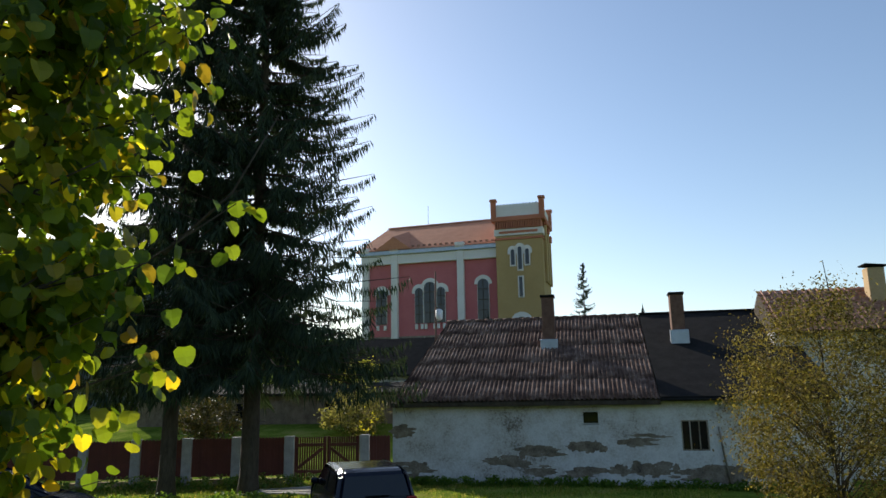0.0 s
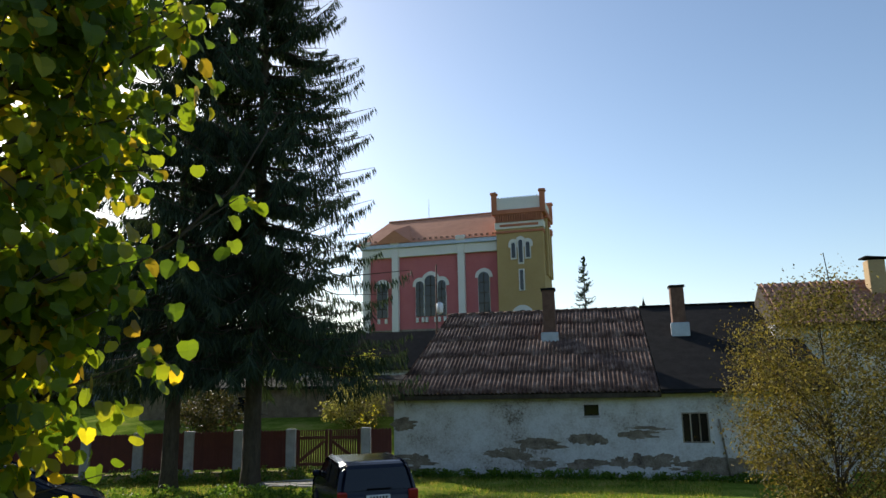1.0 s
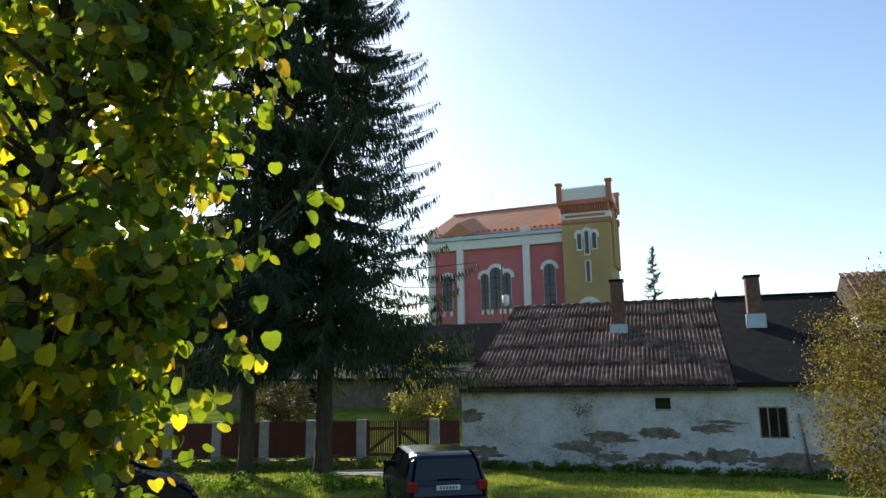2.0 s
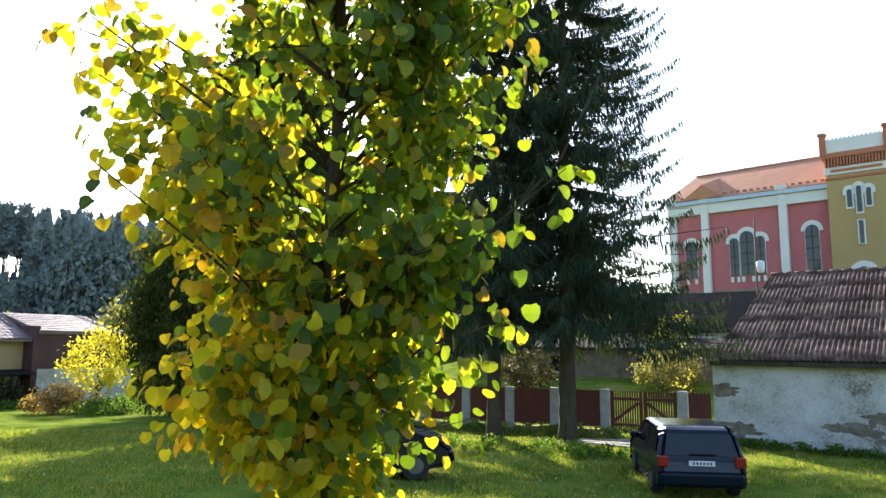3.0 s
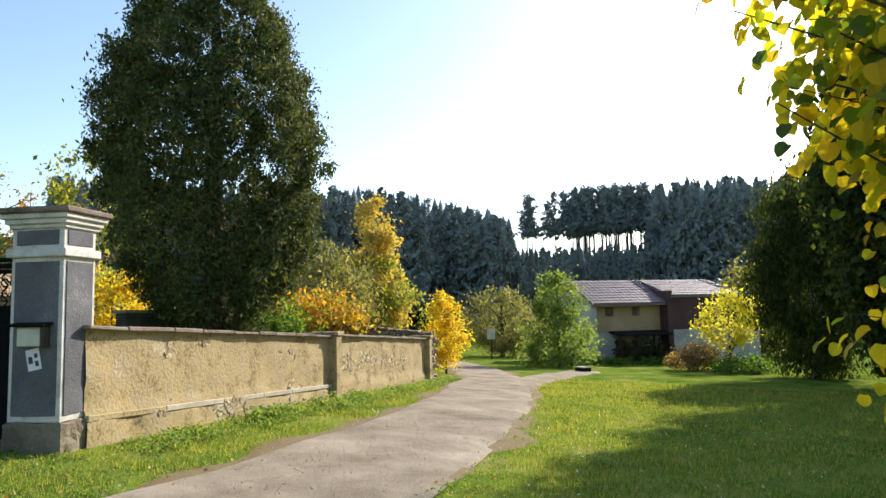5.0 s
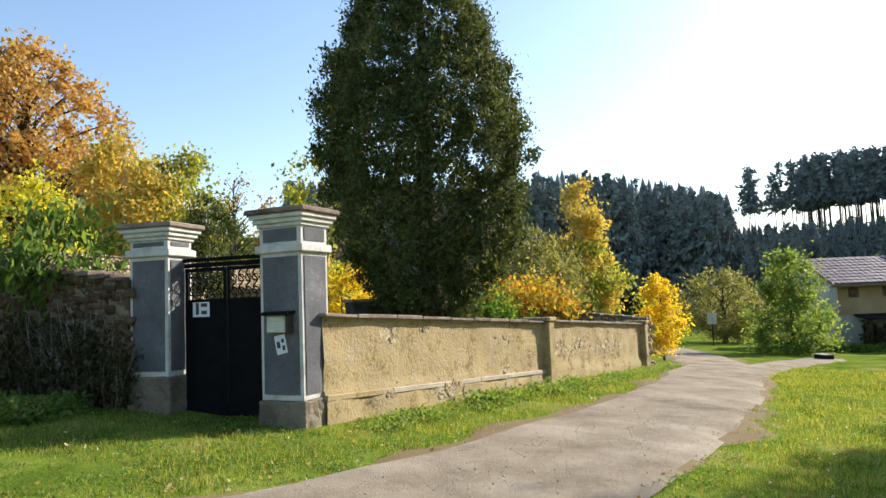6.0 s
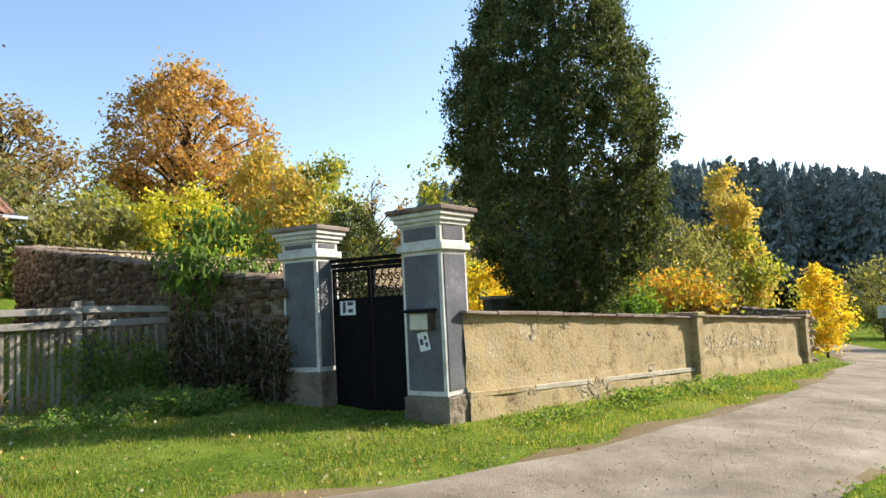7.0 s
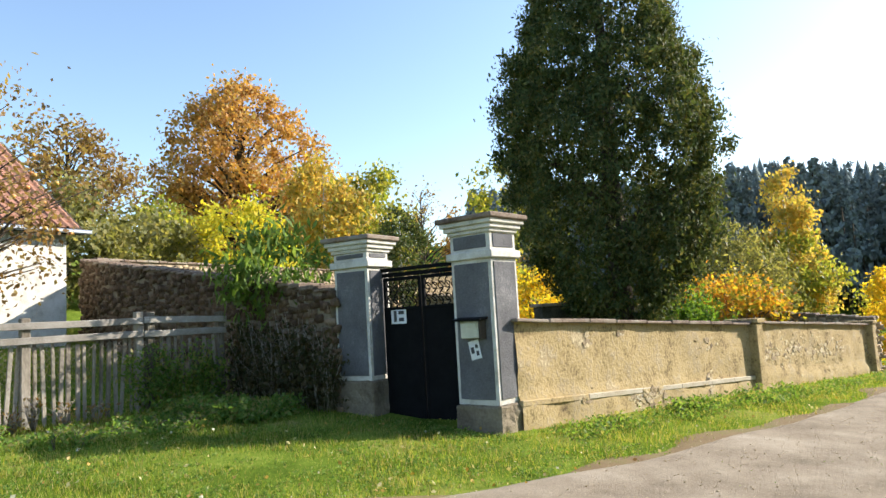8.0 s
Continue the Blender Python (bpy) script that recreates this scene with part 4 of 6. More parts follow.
                    f.append((a, a + 4, a + 5, a + 1))
            raw("roof_sheet", v, np.array(f), M_TILE_OLD, root, smooth=True)
            x1 = x0s - 0.002
    for k in range(20):
        x = HX0 + 0.72 + k * 0.388
        bm = bmesh.new()
        tube(bm, [(x, HY + H_RUN, H_RIDGE + 0.02), (x + 0.4, HY + H_RUN, H_RIDGE + 0.035)], [0.1, 0.115], 8)
        part("ridge_tile", bm, M_TILE_OLD, root)
    part("ridge_board", boxed((HXM, HY + H_RUN - 0.12, H_RIDGE + 0.06), (7.4, HY + H_RUN + 0.12, H_RIDGE + 0.14), 0.02), M_ROOF_DARK, root)
    part("gutter", boxed((HXM + 0.05, HY - 0.42, H_EAVE - 0.02), (7.4, HY - 0.33, H_EAVE + 0.06), 0.02), M_ROOF_DARK, root)
    part("downpipe", tube(bmesh.new(), [(4.25, HY - 0.05, -1.4), (4.05, HY - 0.06, 0.3)], [0.03, 0.03], 6), M_WOOD_OLD, root)
    for x, z0c, z1c, w in ((-1.09, 2.6, 4.93, 0.23), (3.58, 2.8, 4.83, 0.23)):
        ch = part("chimney", rough_up(boxed((x - w, 26.1, z0c), (x + w, 26.6, z1c), 0.015), 0.01, 3, x), M_BRICK, root, "sooty brick chimney stack")
        part("chimney_head", boxed((x - w - 0.04, 26.06, z1c - 0.02), (x + w + 0.04, 26.64, z1c + 0.07), 0.01), M_ROOF_DARK, ch)
        part("flashing", boxed((x - w - 0.09, 25.95, z0c - 0.1), (x + w + 0.09, 26.2, z0c + 0.72), 0.02), M_ZINC, ch, "pale zinc flashing")
    return root


white_house()


def red_roof_house():
    root = thing("neighbour_house", "house with a red tiled roof and pale chimney", "house")
    part("wall", boxed((6.6, 25.5, -2), (16, 30, 3.3), 0.03), M_HOUSE, root)
    bm = prism(bmesh.new(), [(25.0, 3.2), (27.6, 4.9), (30.2, 3.2)], -9.6, Matrix.Translation((6.7, 0, 0)) @ Matrix.Rotation(radians(90), 4, "Z"))
    part("roof_deck", bm, M_BARK, root)
    tiled_slope(root, 6.65, 16.2, 24.95, 3.25, 27.6, 4.95, 0.24, 9, M_TILE_RED, 6, 120)
    ch = part("chimney", boxed((10.2, 26.6, 4.0), (10.75, 27.1, 5.55), 0.02), M_CREAM, root, "pale rendered chimney")
    part("cowl", boxed((10.1, 26.5, 5.6), (10.85, 27.2, 5.66), 0.02, Matrix.Rotation(0.1, 4, "Y")), M_IRON, ch, "dark metal cowl")
    part("aerial", tube(bmesh.new(), [(9.1, 27.3, 4.8), (9.0, 27.3, 6.0)], [0.02, 0.015], 5), M_IRON, root)


red_roof_house()


# ---- board fence and gate between house and spruces ----
def board_fence():
    u = Vector((math.cos(radians(191)), math.sin(radians(191)), 0))
    a = Vector((-6.3, 22.75, 0))
    root = thing("board_fence", "red-brown board fence between pale concrete posts", "fence", a, 191)
    rng = np.random.default_rng(9)
    stops = [0.85, 3.35, 5.1, 6.75, 8.45, 10.2, 12.0, 13.8, 15.6]
    def gz(s):
        p = a + u * s
        return h(p.x, p.y)
    for s in stops:
        part("post", rough_up(boxed((s - 0.16, -0.13, gz(s) - 0.3), (s + 0.16, 0.13, gz(s) + 1.55), 0.02), 0.008, 3, s), M_CONCRETE, root, "pale concrete post")
    for s0, s1 in zip([0.0] + stops[1:], [stops[0]] + stops[2:]):
        lo, hi = s0 + (0.17 if s0 else 0), s1 - 0.17
        m = (lo + hi) / 2
        part("base_wall", boxed((lo, -0.08, gz(m) - 0.3), (hi, 0.08, gz(m) + 0.22), 0.01), M_PLASTER_Y, root, "low plastered base wall")
        n = max(2, int((hi - lo) / 0.105))
        for k in range(n):
            x = lo + (hi - lo) * (k + 0.5) / n
            w = (hi - lo) / n / 2 - 0.0008
            top = gz(m) + 1.52
            bm = prism(bmesh.new(), [(x - w, gz(m) + 0.3), (x + w, gz(m) + 0.3), (x + w, top - 0.04), (x, top + 0.02), (x - w, top - 0.04)], 0.022, Matrix.Translation((0, 0.03, 0)))
            part("board", bm, M_BROWN, root)
    return root, a, u, gz


bf_root, bf_a, bf_u, bf_z = board_fence()


def board_gate():
    root = thing("yard_gate", "closed double brown wooden slat gate with diagonal braces", "gate", bf_a, 191)
    z = bf_z(2.1) + 0.1
    for s0, s1, flip in ((1.03, 2.09, 1), (2.11, 3.17, -1)):
        leaf = part("gate_leaf", boxed((s0, 0.02, z + 1.1), (s1, 0.06, z + 1.2), 0.004), M_BROWN, root, "brown slatted gate leaf")
        part("rail", boxed((s0, 0.02, z + 0.25), (s1, 0.06, z + 0.35), 0.004), M_BROWN, leaf)
        for x in (s0, s1 - 0.08):
            part("stile", boxed((x, 0.02, z), (x + 0.08, 0.065, z + 1.42), 0.004), M_BROWN, leaf)
        ang = math.atan2(0.85, s1 - s0)
        part("brace", boxed((s0 + 0.02, 0.05, z + 0.68), (s1 - 0.02, 0.08, z + 0.78), 0.004, Matrix.Rotation(-flip * ang * 0.95, 4, "Y")), M_BROWN, leaf)
        n = 12
        for k in range(n):
            x = s0 + 0.1 + (s1 - s0 - 0.2) * k / (n - 1)
            part("slat", boxed((x - 0.028, 0.0, z + 0.02), (x + 0.028, 0.02, z + 1.4), 0.004), M_BROWN, leaf)


board_gate()


def tomb_wall():
    a, b = Vector((-16.3, -6.2, 0)), Vector((-18.0, -5.3, 0))
    root = thing("tomb_wall", "low dark tomb surround inside the churchyard", "tomb", a, math.degrees(math.atan2(b.y - a.y, b.x - a.x)))
    ln = (b - a).length
    part("body", rough_up(boxed((0, -0.15, 0.0), (ln, 0.15, 1.6), 0.02), 0.01, 3, 2), M_VINE_STONE, root)
    part("coping", boxed((-0.05, -0.2, 1.6), (ln + 0.05, 0.2, 1.68), 0.015), M_COPING, root)


tomb_wall()


# ---- church on the rise ----
def arch(x, z0, z1, w, steps=10):
    """An outline with a round head."""
    r = w / 2
    return [(x - r, z0), (x + r, z0)] + [(x + r * math.cos(a), z1 - r + r * math.sin(a)) for a in np.linspace(0, math.pi, steps)]


def church():
    root = thing("church", "red and ochre church with white pilasters and square tower", "church", (-8.15, 69.2, -0.5), -4)
    g = 2.0
    nave = part("nave_wall", boxed((-14.8, 0.5, g), (0, 13, 16.5), 0.02), M_CH_RED, root, "red plastered nave wall")
    part("dark_base", boxed((-14.85, 0.38, g), (0, 0.5, 7.6), 0.02), M_BARE, nave)
    part("cornice", boxed((-15.0, 0.1, 15.3), (0.0, 0.5, 16.3), 0.03), M_CH_WHITE, nave, "white cornice band")
    part("gutter_band", boxed((-15.1, -0.15, 16.3), (0.0, 0.45, 16.75), 0.03), M_ZINC, nave, "blue-grey gutter")
    for x in (-14.5, -11.2, -3.95):
        part("pilaster", boxed((x - 0.36, 0.0, g), (x + 0.36, 0.5, 16.6), 0.03), M_CH_WHITE, nave, "white pilaster")
        part("pilaster_head", boxed((x - 0.52, -0.2, 16.6), (x + 0.52, 0.5, 17.15), 0.06), M_CH_WHITE, nave)
    def window(x, z0, z1, w, on, yf, sill=True):
        m = Matrix.Translation((0, yf - 0.12, 0))
        surround = prism(bmesh.new(), arch(x, z1 - 0.55, z1 + 0.42, w + 0.72), 0.1, m)
        hood = part("window_hood", surround, M_CH_WHITE, on, "white arched hood")
        part("jamb", prism(bmesh.new(), arch(x, z0, z1 + 0.06, w + 0.1), 0.12, Matrix.Translation((0, yf - 0.16, 0))), M_CH_WHITE, hood)
        part("pane", prism(bmesh.new(), arch(x, z0, z1, w), 0.04, Matrix.Translation((0, yf - 0.19, 0))), M_GLASS, hood, "dark leaded window")
        for k in range(1, 4):
            z = z0 + (z1 - z0) * k / 4
            part("glazing_bar", boxed((x - w / 2, yf - 0.22, z - 0.04), (x + w / 2, yf - 0.19, z + 0.04), 0), M_BARK, hood)
        part("glazing_bar", boxed((x - 0.035, yf - 0.22, z0), (x + 0.035, yf - 0.19, z1), 0), M_BARK, hood)
        if sill:
            for sx in (-1, 1):
                part("sill", boxed((x + sx * w * 0.36 - 0.14, yf - 0.25, z0 - 0.62), (x + sx * w * 0.36 + 0.14, yf, z0 - 0.1), 0.03), M_CH_WHITE, hood)
    window(-12.75, 8.9, 12.6, 1.15, nave, 0.5)
    window(-7.35, 8.9, 13.2, 1.3, nave, 0.5)
    window(-8.55, 8.9, 12.6, 0.85, nave, 0.49)
    window(-6.15, 8.9, 12.6, 0.85, nave, 0.49)
    window(-1.65, 8.9, 13.2, 1.15, nave, 0.5)
    # roof: ridge along the nave, hipped at the far end
    bm = bmesh.new()
    e = [bm.verts.new(p) for p in ((-15.6, -0.25, 16.75), (0.3, -0.25, 16.75), (0.3, 13.5, 16.75), (-15.6, 13.5, 16.75))]
    r0, r1 = bm.verts.new((-14.2, 6.6, 20.75)), bm.verts.new((0.3, 6.6, 20.85))
    for f in ((e[0], e[1], r1, r0), (e[2], e[3], r0, r1), (e[3], e[0], r0), (e[1], e[2], r1), (e[3], e[2], e[1], e[0])):
        bm.faces.new(f)
    roof = part("nave_roof", bm, M_TILE_ORANGE, root, "orange tiled roof")
    # the small gablet that breaks the eaves over the first window bay
    bm = bmesh.new()
    q = [bm.verts.new(p) for p in ((-13.3, -0.3, 16.8), (-9.2, -0.3, 16.8), (-11.2, -0.3, 18.2), (-11.2, 5.2, 19.95))]
    for f in ((q[0], q[1], q[2]), (q[1], q[3], q[2]), (q[0], q[2], q[3]), (q[0], q[3], q[1])):
        bm.faces.new(f)
    part("gablet", bm, M_TILE_ORANGE, roof, "small tiled gablet over the eaves")
    part("ridge", tube(bmesh.new(), [(-14.2, 6.6, 20.8), (0.3, 6.6, 20.9)], [0.14, 0.14], 6), M_TILE_RED, roof)
    for k in range(24):
        x = -14.9 + k * 0.62
        part("snow_guard", boxed((x, 0.25, 17.05), (x + 0.3, 0.4, 17.28), 0.02), M_TILE_RED, roof)
    part("lightning_rod", tube(bmesh.new(), [(-9.3, 6.6, 20.8), (-9.3, 6.6, 23.2)], [0.03, 0.02], 4), M_IRON, roof)
    # tower
    tw, td = 4.75, 5.2
    tower = part("tower", boxed((0, -0.6, g), (tw, td, 17.3), 0.03), M_CH_YELLOW, root, "ochre plastered tower")
    part("tower_band", boxed((-0.1, -0.7, 16.85), (tw + 0.1, td + 0.1, 17.1), 0.03), M_CH_ORANGE, tower)
    part("tower_band", boxed((-0.12, -0.72, 17.3), (tw + 0.12, td + 0.12, 18.0), 0.03), M_CH_WHITE, tower, "white frieze")
    part("tower_band", boxed((0.4, -0.76, 17.5), (tw - 0.4, -0.7, 17.75), 0.01), M_CH_ORANGE, tower)
    for k in range(20):
        part("corbel", boxed((0.0 + k * 0.242, -0.95, 18.0), (0.14 + k * 0.242, -0.55, 18.75), 0.02), M_CH_ORANGE, tower, "terracotta corbel")
    part("corbel_back", boxed((0.0, -0.6, 18.0), (tw, td, 18.75), 0.02), M_CH_ORANGE, tower)
    part("tower_cornice", boxed((-0.35, -1.0, 18.75), (tw + 0.35, td + 0.4, 19.25), 0.06), M_CH_ORANGE, tower, "terracotta cornice")
    part("parapet", boxed((-0.05, -0.75, 19.25), (tw + 0.05, td + 0.1, 20.5), 0.03), M_CH_WHITE, tower, "white parapet")
    for k in range(14):
        part("merlon", boxed((0.25 + k * 0.33, -0.72, 20.5), (0.43 + k * 0.33, -0.45, 20.62), 0.02), M_ZINC, tower)
    for x in (-0.1, tw + 0.1):
        for y in (-0.8, td + 0.1):
            pn = part("pinnacle", boxed((x - 0.26, y - 0.2, 18.9), (x + 0.26, y + 0.32, 20.85), 0.04), M_CH_ORANGE, tower, "terracotta corner pinnacle")
            part("pinnacle_cap", boxed((x - 0.36, y - 0.3, 20.85), (x + 0.36, y + 0.42, 21.15), 0.08), M_CH_ORANGE, pn)
    for k, y in enumerate((0.6, 2.2, 3.8)):
        part("side_turret", boxed((tw, y, 12.5), (tw + 0.3, y + 0.6, 18.8 - k * 0.5), 0.05), M_CH_YELLOW, tower)
        part("side_turret_cap", boxed((tw, y - 0.1, 18.4 - k * 0.6), (tw + 0.42, y + 0.7, 18.9 - k * 0.5), 0.08), M_CH_ORANGE, tower)
    for x, z1 in ((1.72, 15.9), (2.45, 16.15), (3.18, 15.9)):
        part("belfry_hood", prism(bmesh.new(), arch(x, z1 - 0.55, z1 + 0.3, 1.0), 0.1, Matrix.Translation((0, -0.71, 0))), M_CH_WHITE, tower, "white hood")
        part("belfry_jamb", prism(bmesh.new(), arch(x, 13.6 if x == 2.45 else 14.1, z1, 0.6), 0.12, Matrix.Translation((0, -0.74, 0))), M_CH_WHITE, tower)
        part("belfry_opening", prism(bmesh.new(), arch(x, 13.75 if x == 2.45 else 14.25, z1 - 0.08, 0.38), 0.04, Matrix.Translation((0, -0.77, 0))), M_GLASS, tower, "dark belfry opening")
    part("slit_surround", boxed((2.15, -0.72, 10.9), (2.75, -0.6, 13.1), 0.03), M_CH_WHITE, tower)
    part("slit", boxed((2.28, -0.75, 11.0), (2.62, -0.7, 13.0), 0.0), M_GLASS, tower, "dark slit window")
    part("low_hood", prism(bmesh.new(), arch(2.4, 8.2, 9.5, 2.3), 0.12, Matrix.Translation((0, -0.72, 0))), M_CH_WHITE, tower)
    part("low_opening", prism(bmesh.new(), arch(2.4, 7.0, 9.0, 1.5), 0.05, Matrix.Translation((0, -0.76, 0))), M_GLASS, tower)


church()


def village_house(name, label, at, turn, size, eave, ridge, wall_mat, roof_mat, windows=()):
    root = thing(name, label, "house", (at[0], at[1], 0), turn)
    w, d = size
    g = h(*at) - 1.0
    part("wall", boxed((0, 0, g), (w, d, eave), 0.03), wall_mat, root)
    bm = prism(bmesh.new(), [(-0.3, eave), (d / 2, ridge), (d + 0.3, eave), (d + 0.3, eave - 0.15), (d / 2, ridge - 0.2), (-0.3, eave - 0.15)], -(w + 0.6), Matrix.Translation((-0.3, 0, 0)) @ Matrix.Rotation(radians(90), 4, "Z"))
    part("roof", bm, roof_mat, root)
    for x, z, ww, hh in windows:
        w_ob = part("window", boxed((x, -0.02, z), (x + ww, 0.05, z + hh), 0), M_GLASS, root)
        part("frame", boxed((x - 0.08, -0.04, z - 0.1), (x + ww + 0.08, 0.0, z - 0.02), 0.01), M_WHITE, w_ob)
    return root


village_house("barn_house", "pale farm building with dark roof beyond the garden", (-19.5, 46), -2, (11, 7), 2.6, 5.3, M_BARN_GREY, M_ROOF_DARK, [(7.6, 1.2, 0.9, 1.0), (3, 1.2, 0.9, 1.0)])
village_house("shed", "long low pale shed with a dark roof in the garden", (-24, 34.5), -2, (16, 3), 1.5, 2.0, M_MORTAR, M_ROOF_DARK, [(6.0, 0.2, 0.9, 0.8), (11.0, 0.2, 0.9, 0.8)])


# ---- barn at the end of the lane ----
def barn():
    c = (-46.2, 14.3)
    turn = 98
    root = thing("barn", "old farm barn with cream and brown walls and shingled roof", "barn", (c[0], c[1], 0), turn)
    g = h(*c) - 0.6
    # local x along the front; the front faces the lane at local -y
    part("gable_wall", prism(bmesh.new(), [(-0.2, g), (7.0, g), (7.0, 1.7), (3.4, 3.35), (-0.2, 1.7)], 0.4, Matrix.Translation((0.1, 0, 0)) @ Matrix.Rotation(radians(90), 4, "Z")), M_BARN_GREY, root, "pale lime gable wall")
    part("lower_wall", boxed((0.1, 0.3, g), (5.2, 0.6, -0.2), 0.02), M_BARN_GREY, root, "stained lower wall")
    part("upper_wall", boxed((0.1, 0.3, -0.2), (5.2, 0.6, 2.0), 0.02), M_CREAM, root, "cream upper wall")
    part("right_lower_wall", boxed((5.6, -0.6, g), (12.5, 0.6, -0.1), 0.02), M_BARN_GREY, root, "pale rendered lower wall")
    part("right_upper_wall", boxed((5.6, -0.55, -0.1), (11.0, 0.6, 2.3), 0.02), M_BARN_BROWN, root, "brown boarded upper wall")
    part("party_wall", boxed((5.2, -0.7, g), (5.6, 7, 2.6), 0.02), M_BARN_BROWN, root, "dark party wall")
    part("lean_to_roof", boxed((1.2, -1.3, -0.32), (5.2, 0.4, -0.2), 0.02, Matrix.Rotation(0.12, 4, "X")), M_ROOF_DARK, root, "sagging dark lean-to roof")
    for x in (1.3, 2.6, 3.9):
        part("lean_to_post", boxed((x, -1.1, g), (x + 0.25, -0.85, -0.35), 0.02), M_BARK, root)
    for x in (1.7, 2.9, 4.3):
        part("dark_doorway", boxed((x, 0.24, g), (x + 0.7, 0.3, -0.75), 0), M_GLASS, root, "dark doorway")
    for x in (1.0, 3.0):
        part("upper_window", boxed((x, 0.26, 0.9), (x + 0.6, 0.3, 1.5), 0), M_TILE_OLD, root, "faded red shutter")
    part("back_wall", boxed((0.1, 6.5, g), (12.5, 7.0, 1.9), 0.02), M_BARN_GREY, root)
    for x0, x1, ze, yf in ((-0.3, 5.4, 1.75, -0.5), (5.45, 11.3, 2.25, -0.8)):
        rf = part("roof", prism(bmesh.new(), [(yf, ze), (3.4, 3.45), (7.4, 1.7), (7.4, 1.55), (3.4, 3.25), (yf, ze - 0.15)], -(x1 - x0), Matrix.Translation((x0, 0, 0)) @ Matrix.Rotation(radians(90), 4, "Z")), M_BARN_ROOF, root, "purple-grey shingle roof")
        tiled_slope(root, x0, x1, yf - 0.05, ze + 0.03, 3.4, 3.47, 0.35, 9, M_BARN_ROOF, int(x0 + 9), 130, "roof_shingle", 0.2)
    return root


barn()


# ---- parked car ----
def car(name, label, at, turn, paint):
    root = thing(name, label, "car", (at[0], at[1], h(*at)), turn)
    root.scale = (0.86, 0.9, 0.79)
    # local x is the length (front ahead), y the width
    side = [(-2.25, 0.32), (-2.3, 0.62), (-2.22, 1.0), (-1.98, 1.62), (-1.7, 1.72), (0.1, 1.73), (0.45, 1.66), (1.15, 1.12), (2.0, 0.92), (2.28, 0.7), (2.3, 0.35), (1.9, 0.26), (-1.9, 0.26)]
    bm = bmesh.new()
    rings = []
    for y, k in ((-0.9, 0.93), (-0.86, 1.0), (0.86, 1.0), (0.9, 0.93)):
        ring = []
        for x, z in side:
            t = max(0.0, (z - 0.95) / 0.78)
            ring.append(bm.verts.new((x * (1 if abs(y) < 0.88 else 0.985), y * (1 - 0.17 * t), 0.3 + (z - 0.3) * (1 if abs(y) < 0.88 else 0.985))))
        rings.append(ring)
    for r, q in zip(rings, rings[1:]):
        for i in range(len(side)):
            j = (i + 1) % len(side)
            bm.faces.new((r[i], r[j], q[j], q[i])).smooth = False
    bm.faces.new(rings[0][::-1])
    bm.faces.new(rings[-1])
    bmesh.ops.bevel(bm, geom=bm.edges[:], offset=0.08, segments=3, affect="EDGES")
    part("body", bm, paint, root, "dark glossy bodywork")
    rear = part("rear_window", prism(bmesh.new(), [(-0.76, 1.06), (0.76, 1.06), (0.66, 1.6), (-0.66, 1.6)], 0.02, Matrix.Translation((-2.235, 0, 0)) @ Matrix.Translation((0, 0, 1.08)) @ Matrix.Rotation(radians(21.5), 4, "Y") @ Matrix.Translation((0, 0, -1.08)) @ Matrix.Rotation(radians(90), 4, "Z")), M_GLASS, root, "tinted rear window")
    for sy in (-1, 1):
        for x0, x1, x2, x3 in ((-1.9, -0.75, -0.8, -1.72), (-0.65, 0.95, 0.42, -0.6)):
            m = Matrix.Translation((0, sy * 0.885, 1.1)) @ Matrix.Rotation(radians(sy * 10.6), 4, "X") @ Matrix.Translation((0, -0.01, -1.1))
            part("side_window", prism(bmesh.new(), [(x0, 1.1), (x1, 1.1), (x2, 1.6), (x3, 1.6)], 0.02, m), M_GLASS, root)
        part("tail_lamp", boxed((-2.33, sy * 0.8 - 0.11, 0.8), (-2.18, sy * 0.8 + 0.11, 1.06), 0.03), M_REDLIGHT, root, "red tail lamp")
        part("mirror", boxed((0.75, sy * 0.98 - 0.1, 1.08), (0.9, sy * 0.98 + 0.1, 1.25), 0.04), paint, root)
        for x in (-1.42, 1.42):
            bm = bmesh.new()
            bmesh.ops.create_cone(bm, cap_ends=True, segments=24, radius1=0.33, radius2=0.33, depth=0.22, matrix=Matrix.Translation((x, sy * 0.82, 0.33)) @ Matrix.Rotation(radians(90), 4, "X"))
            bmesh.ops.bevel(bm, geom=[e for e in bm.edges if len(e.link_faces) == 2 and abs(e.calc_face_angle(0)) > 1], offset=0.03, segments=2, affect="EDGES")
            wheel = part("wheel", bm, M_RUBBER, root, "black tyre")
            bm = bmesh.new()
            bmesh.ops.create_cone(bm, cap_ends=True, segments=16, radius1=0.2, radius2=0.19, depth=0.24, matrix=Matrix.Translation((x, sy * 0.825, 0.33)) @ Matrix.Rotation(radians(90), 4, "X"))
            part("rim", bm, M_RIM, wheel)
    part("bumper", boxed((-2.38, -0.86, 0.38), (-2.2, 0.86, 0.66), 0.05), paint, root)
    pl = part("number_plate", boxed((-2.325, -0.27, 0.84), (-2.29, 0.27, 0.96), 0.005), M_PLATE, root, "white number plate")
    for k in range(6):
        part("plate_bar", boxed((-2.329, -0.2 + k * 0.07, 0.87), (-2.3255, -0.16 + k * 0.07, 0.93), 0), M_INK, pl)
    part("wiper", boxed((-2.31, -0.3, 1.1), (-2.28, 0.25, 1.12), 0.004), M_IRON, root)
    return root


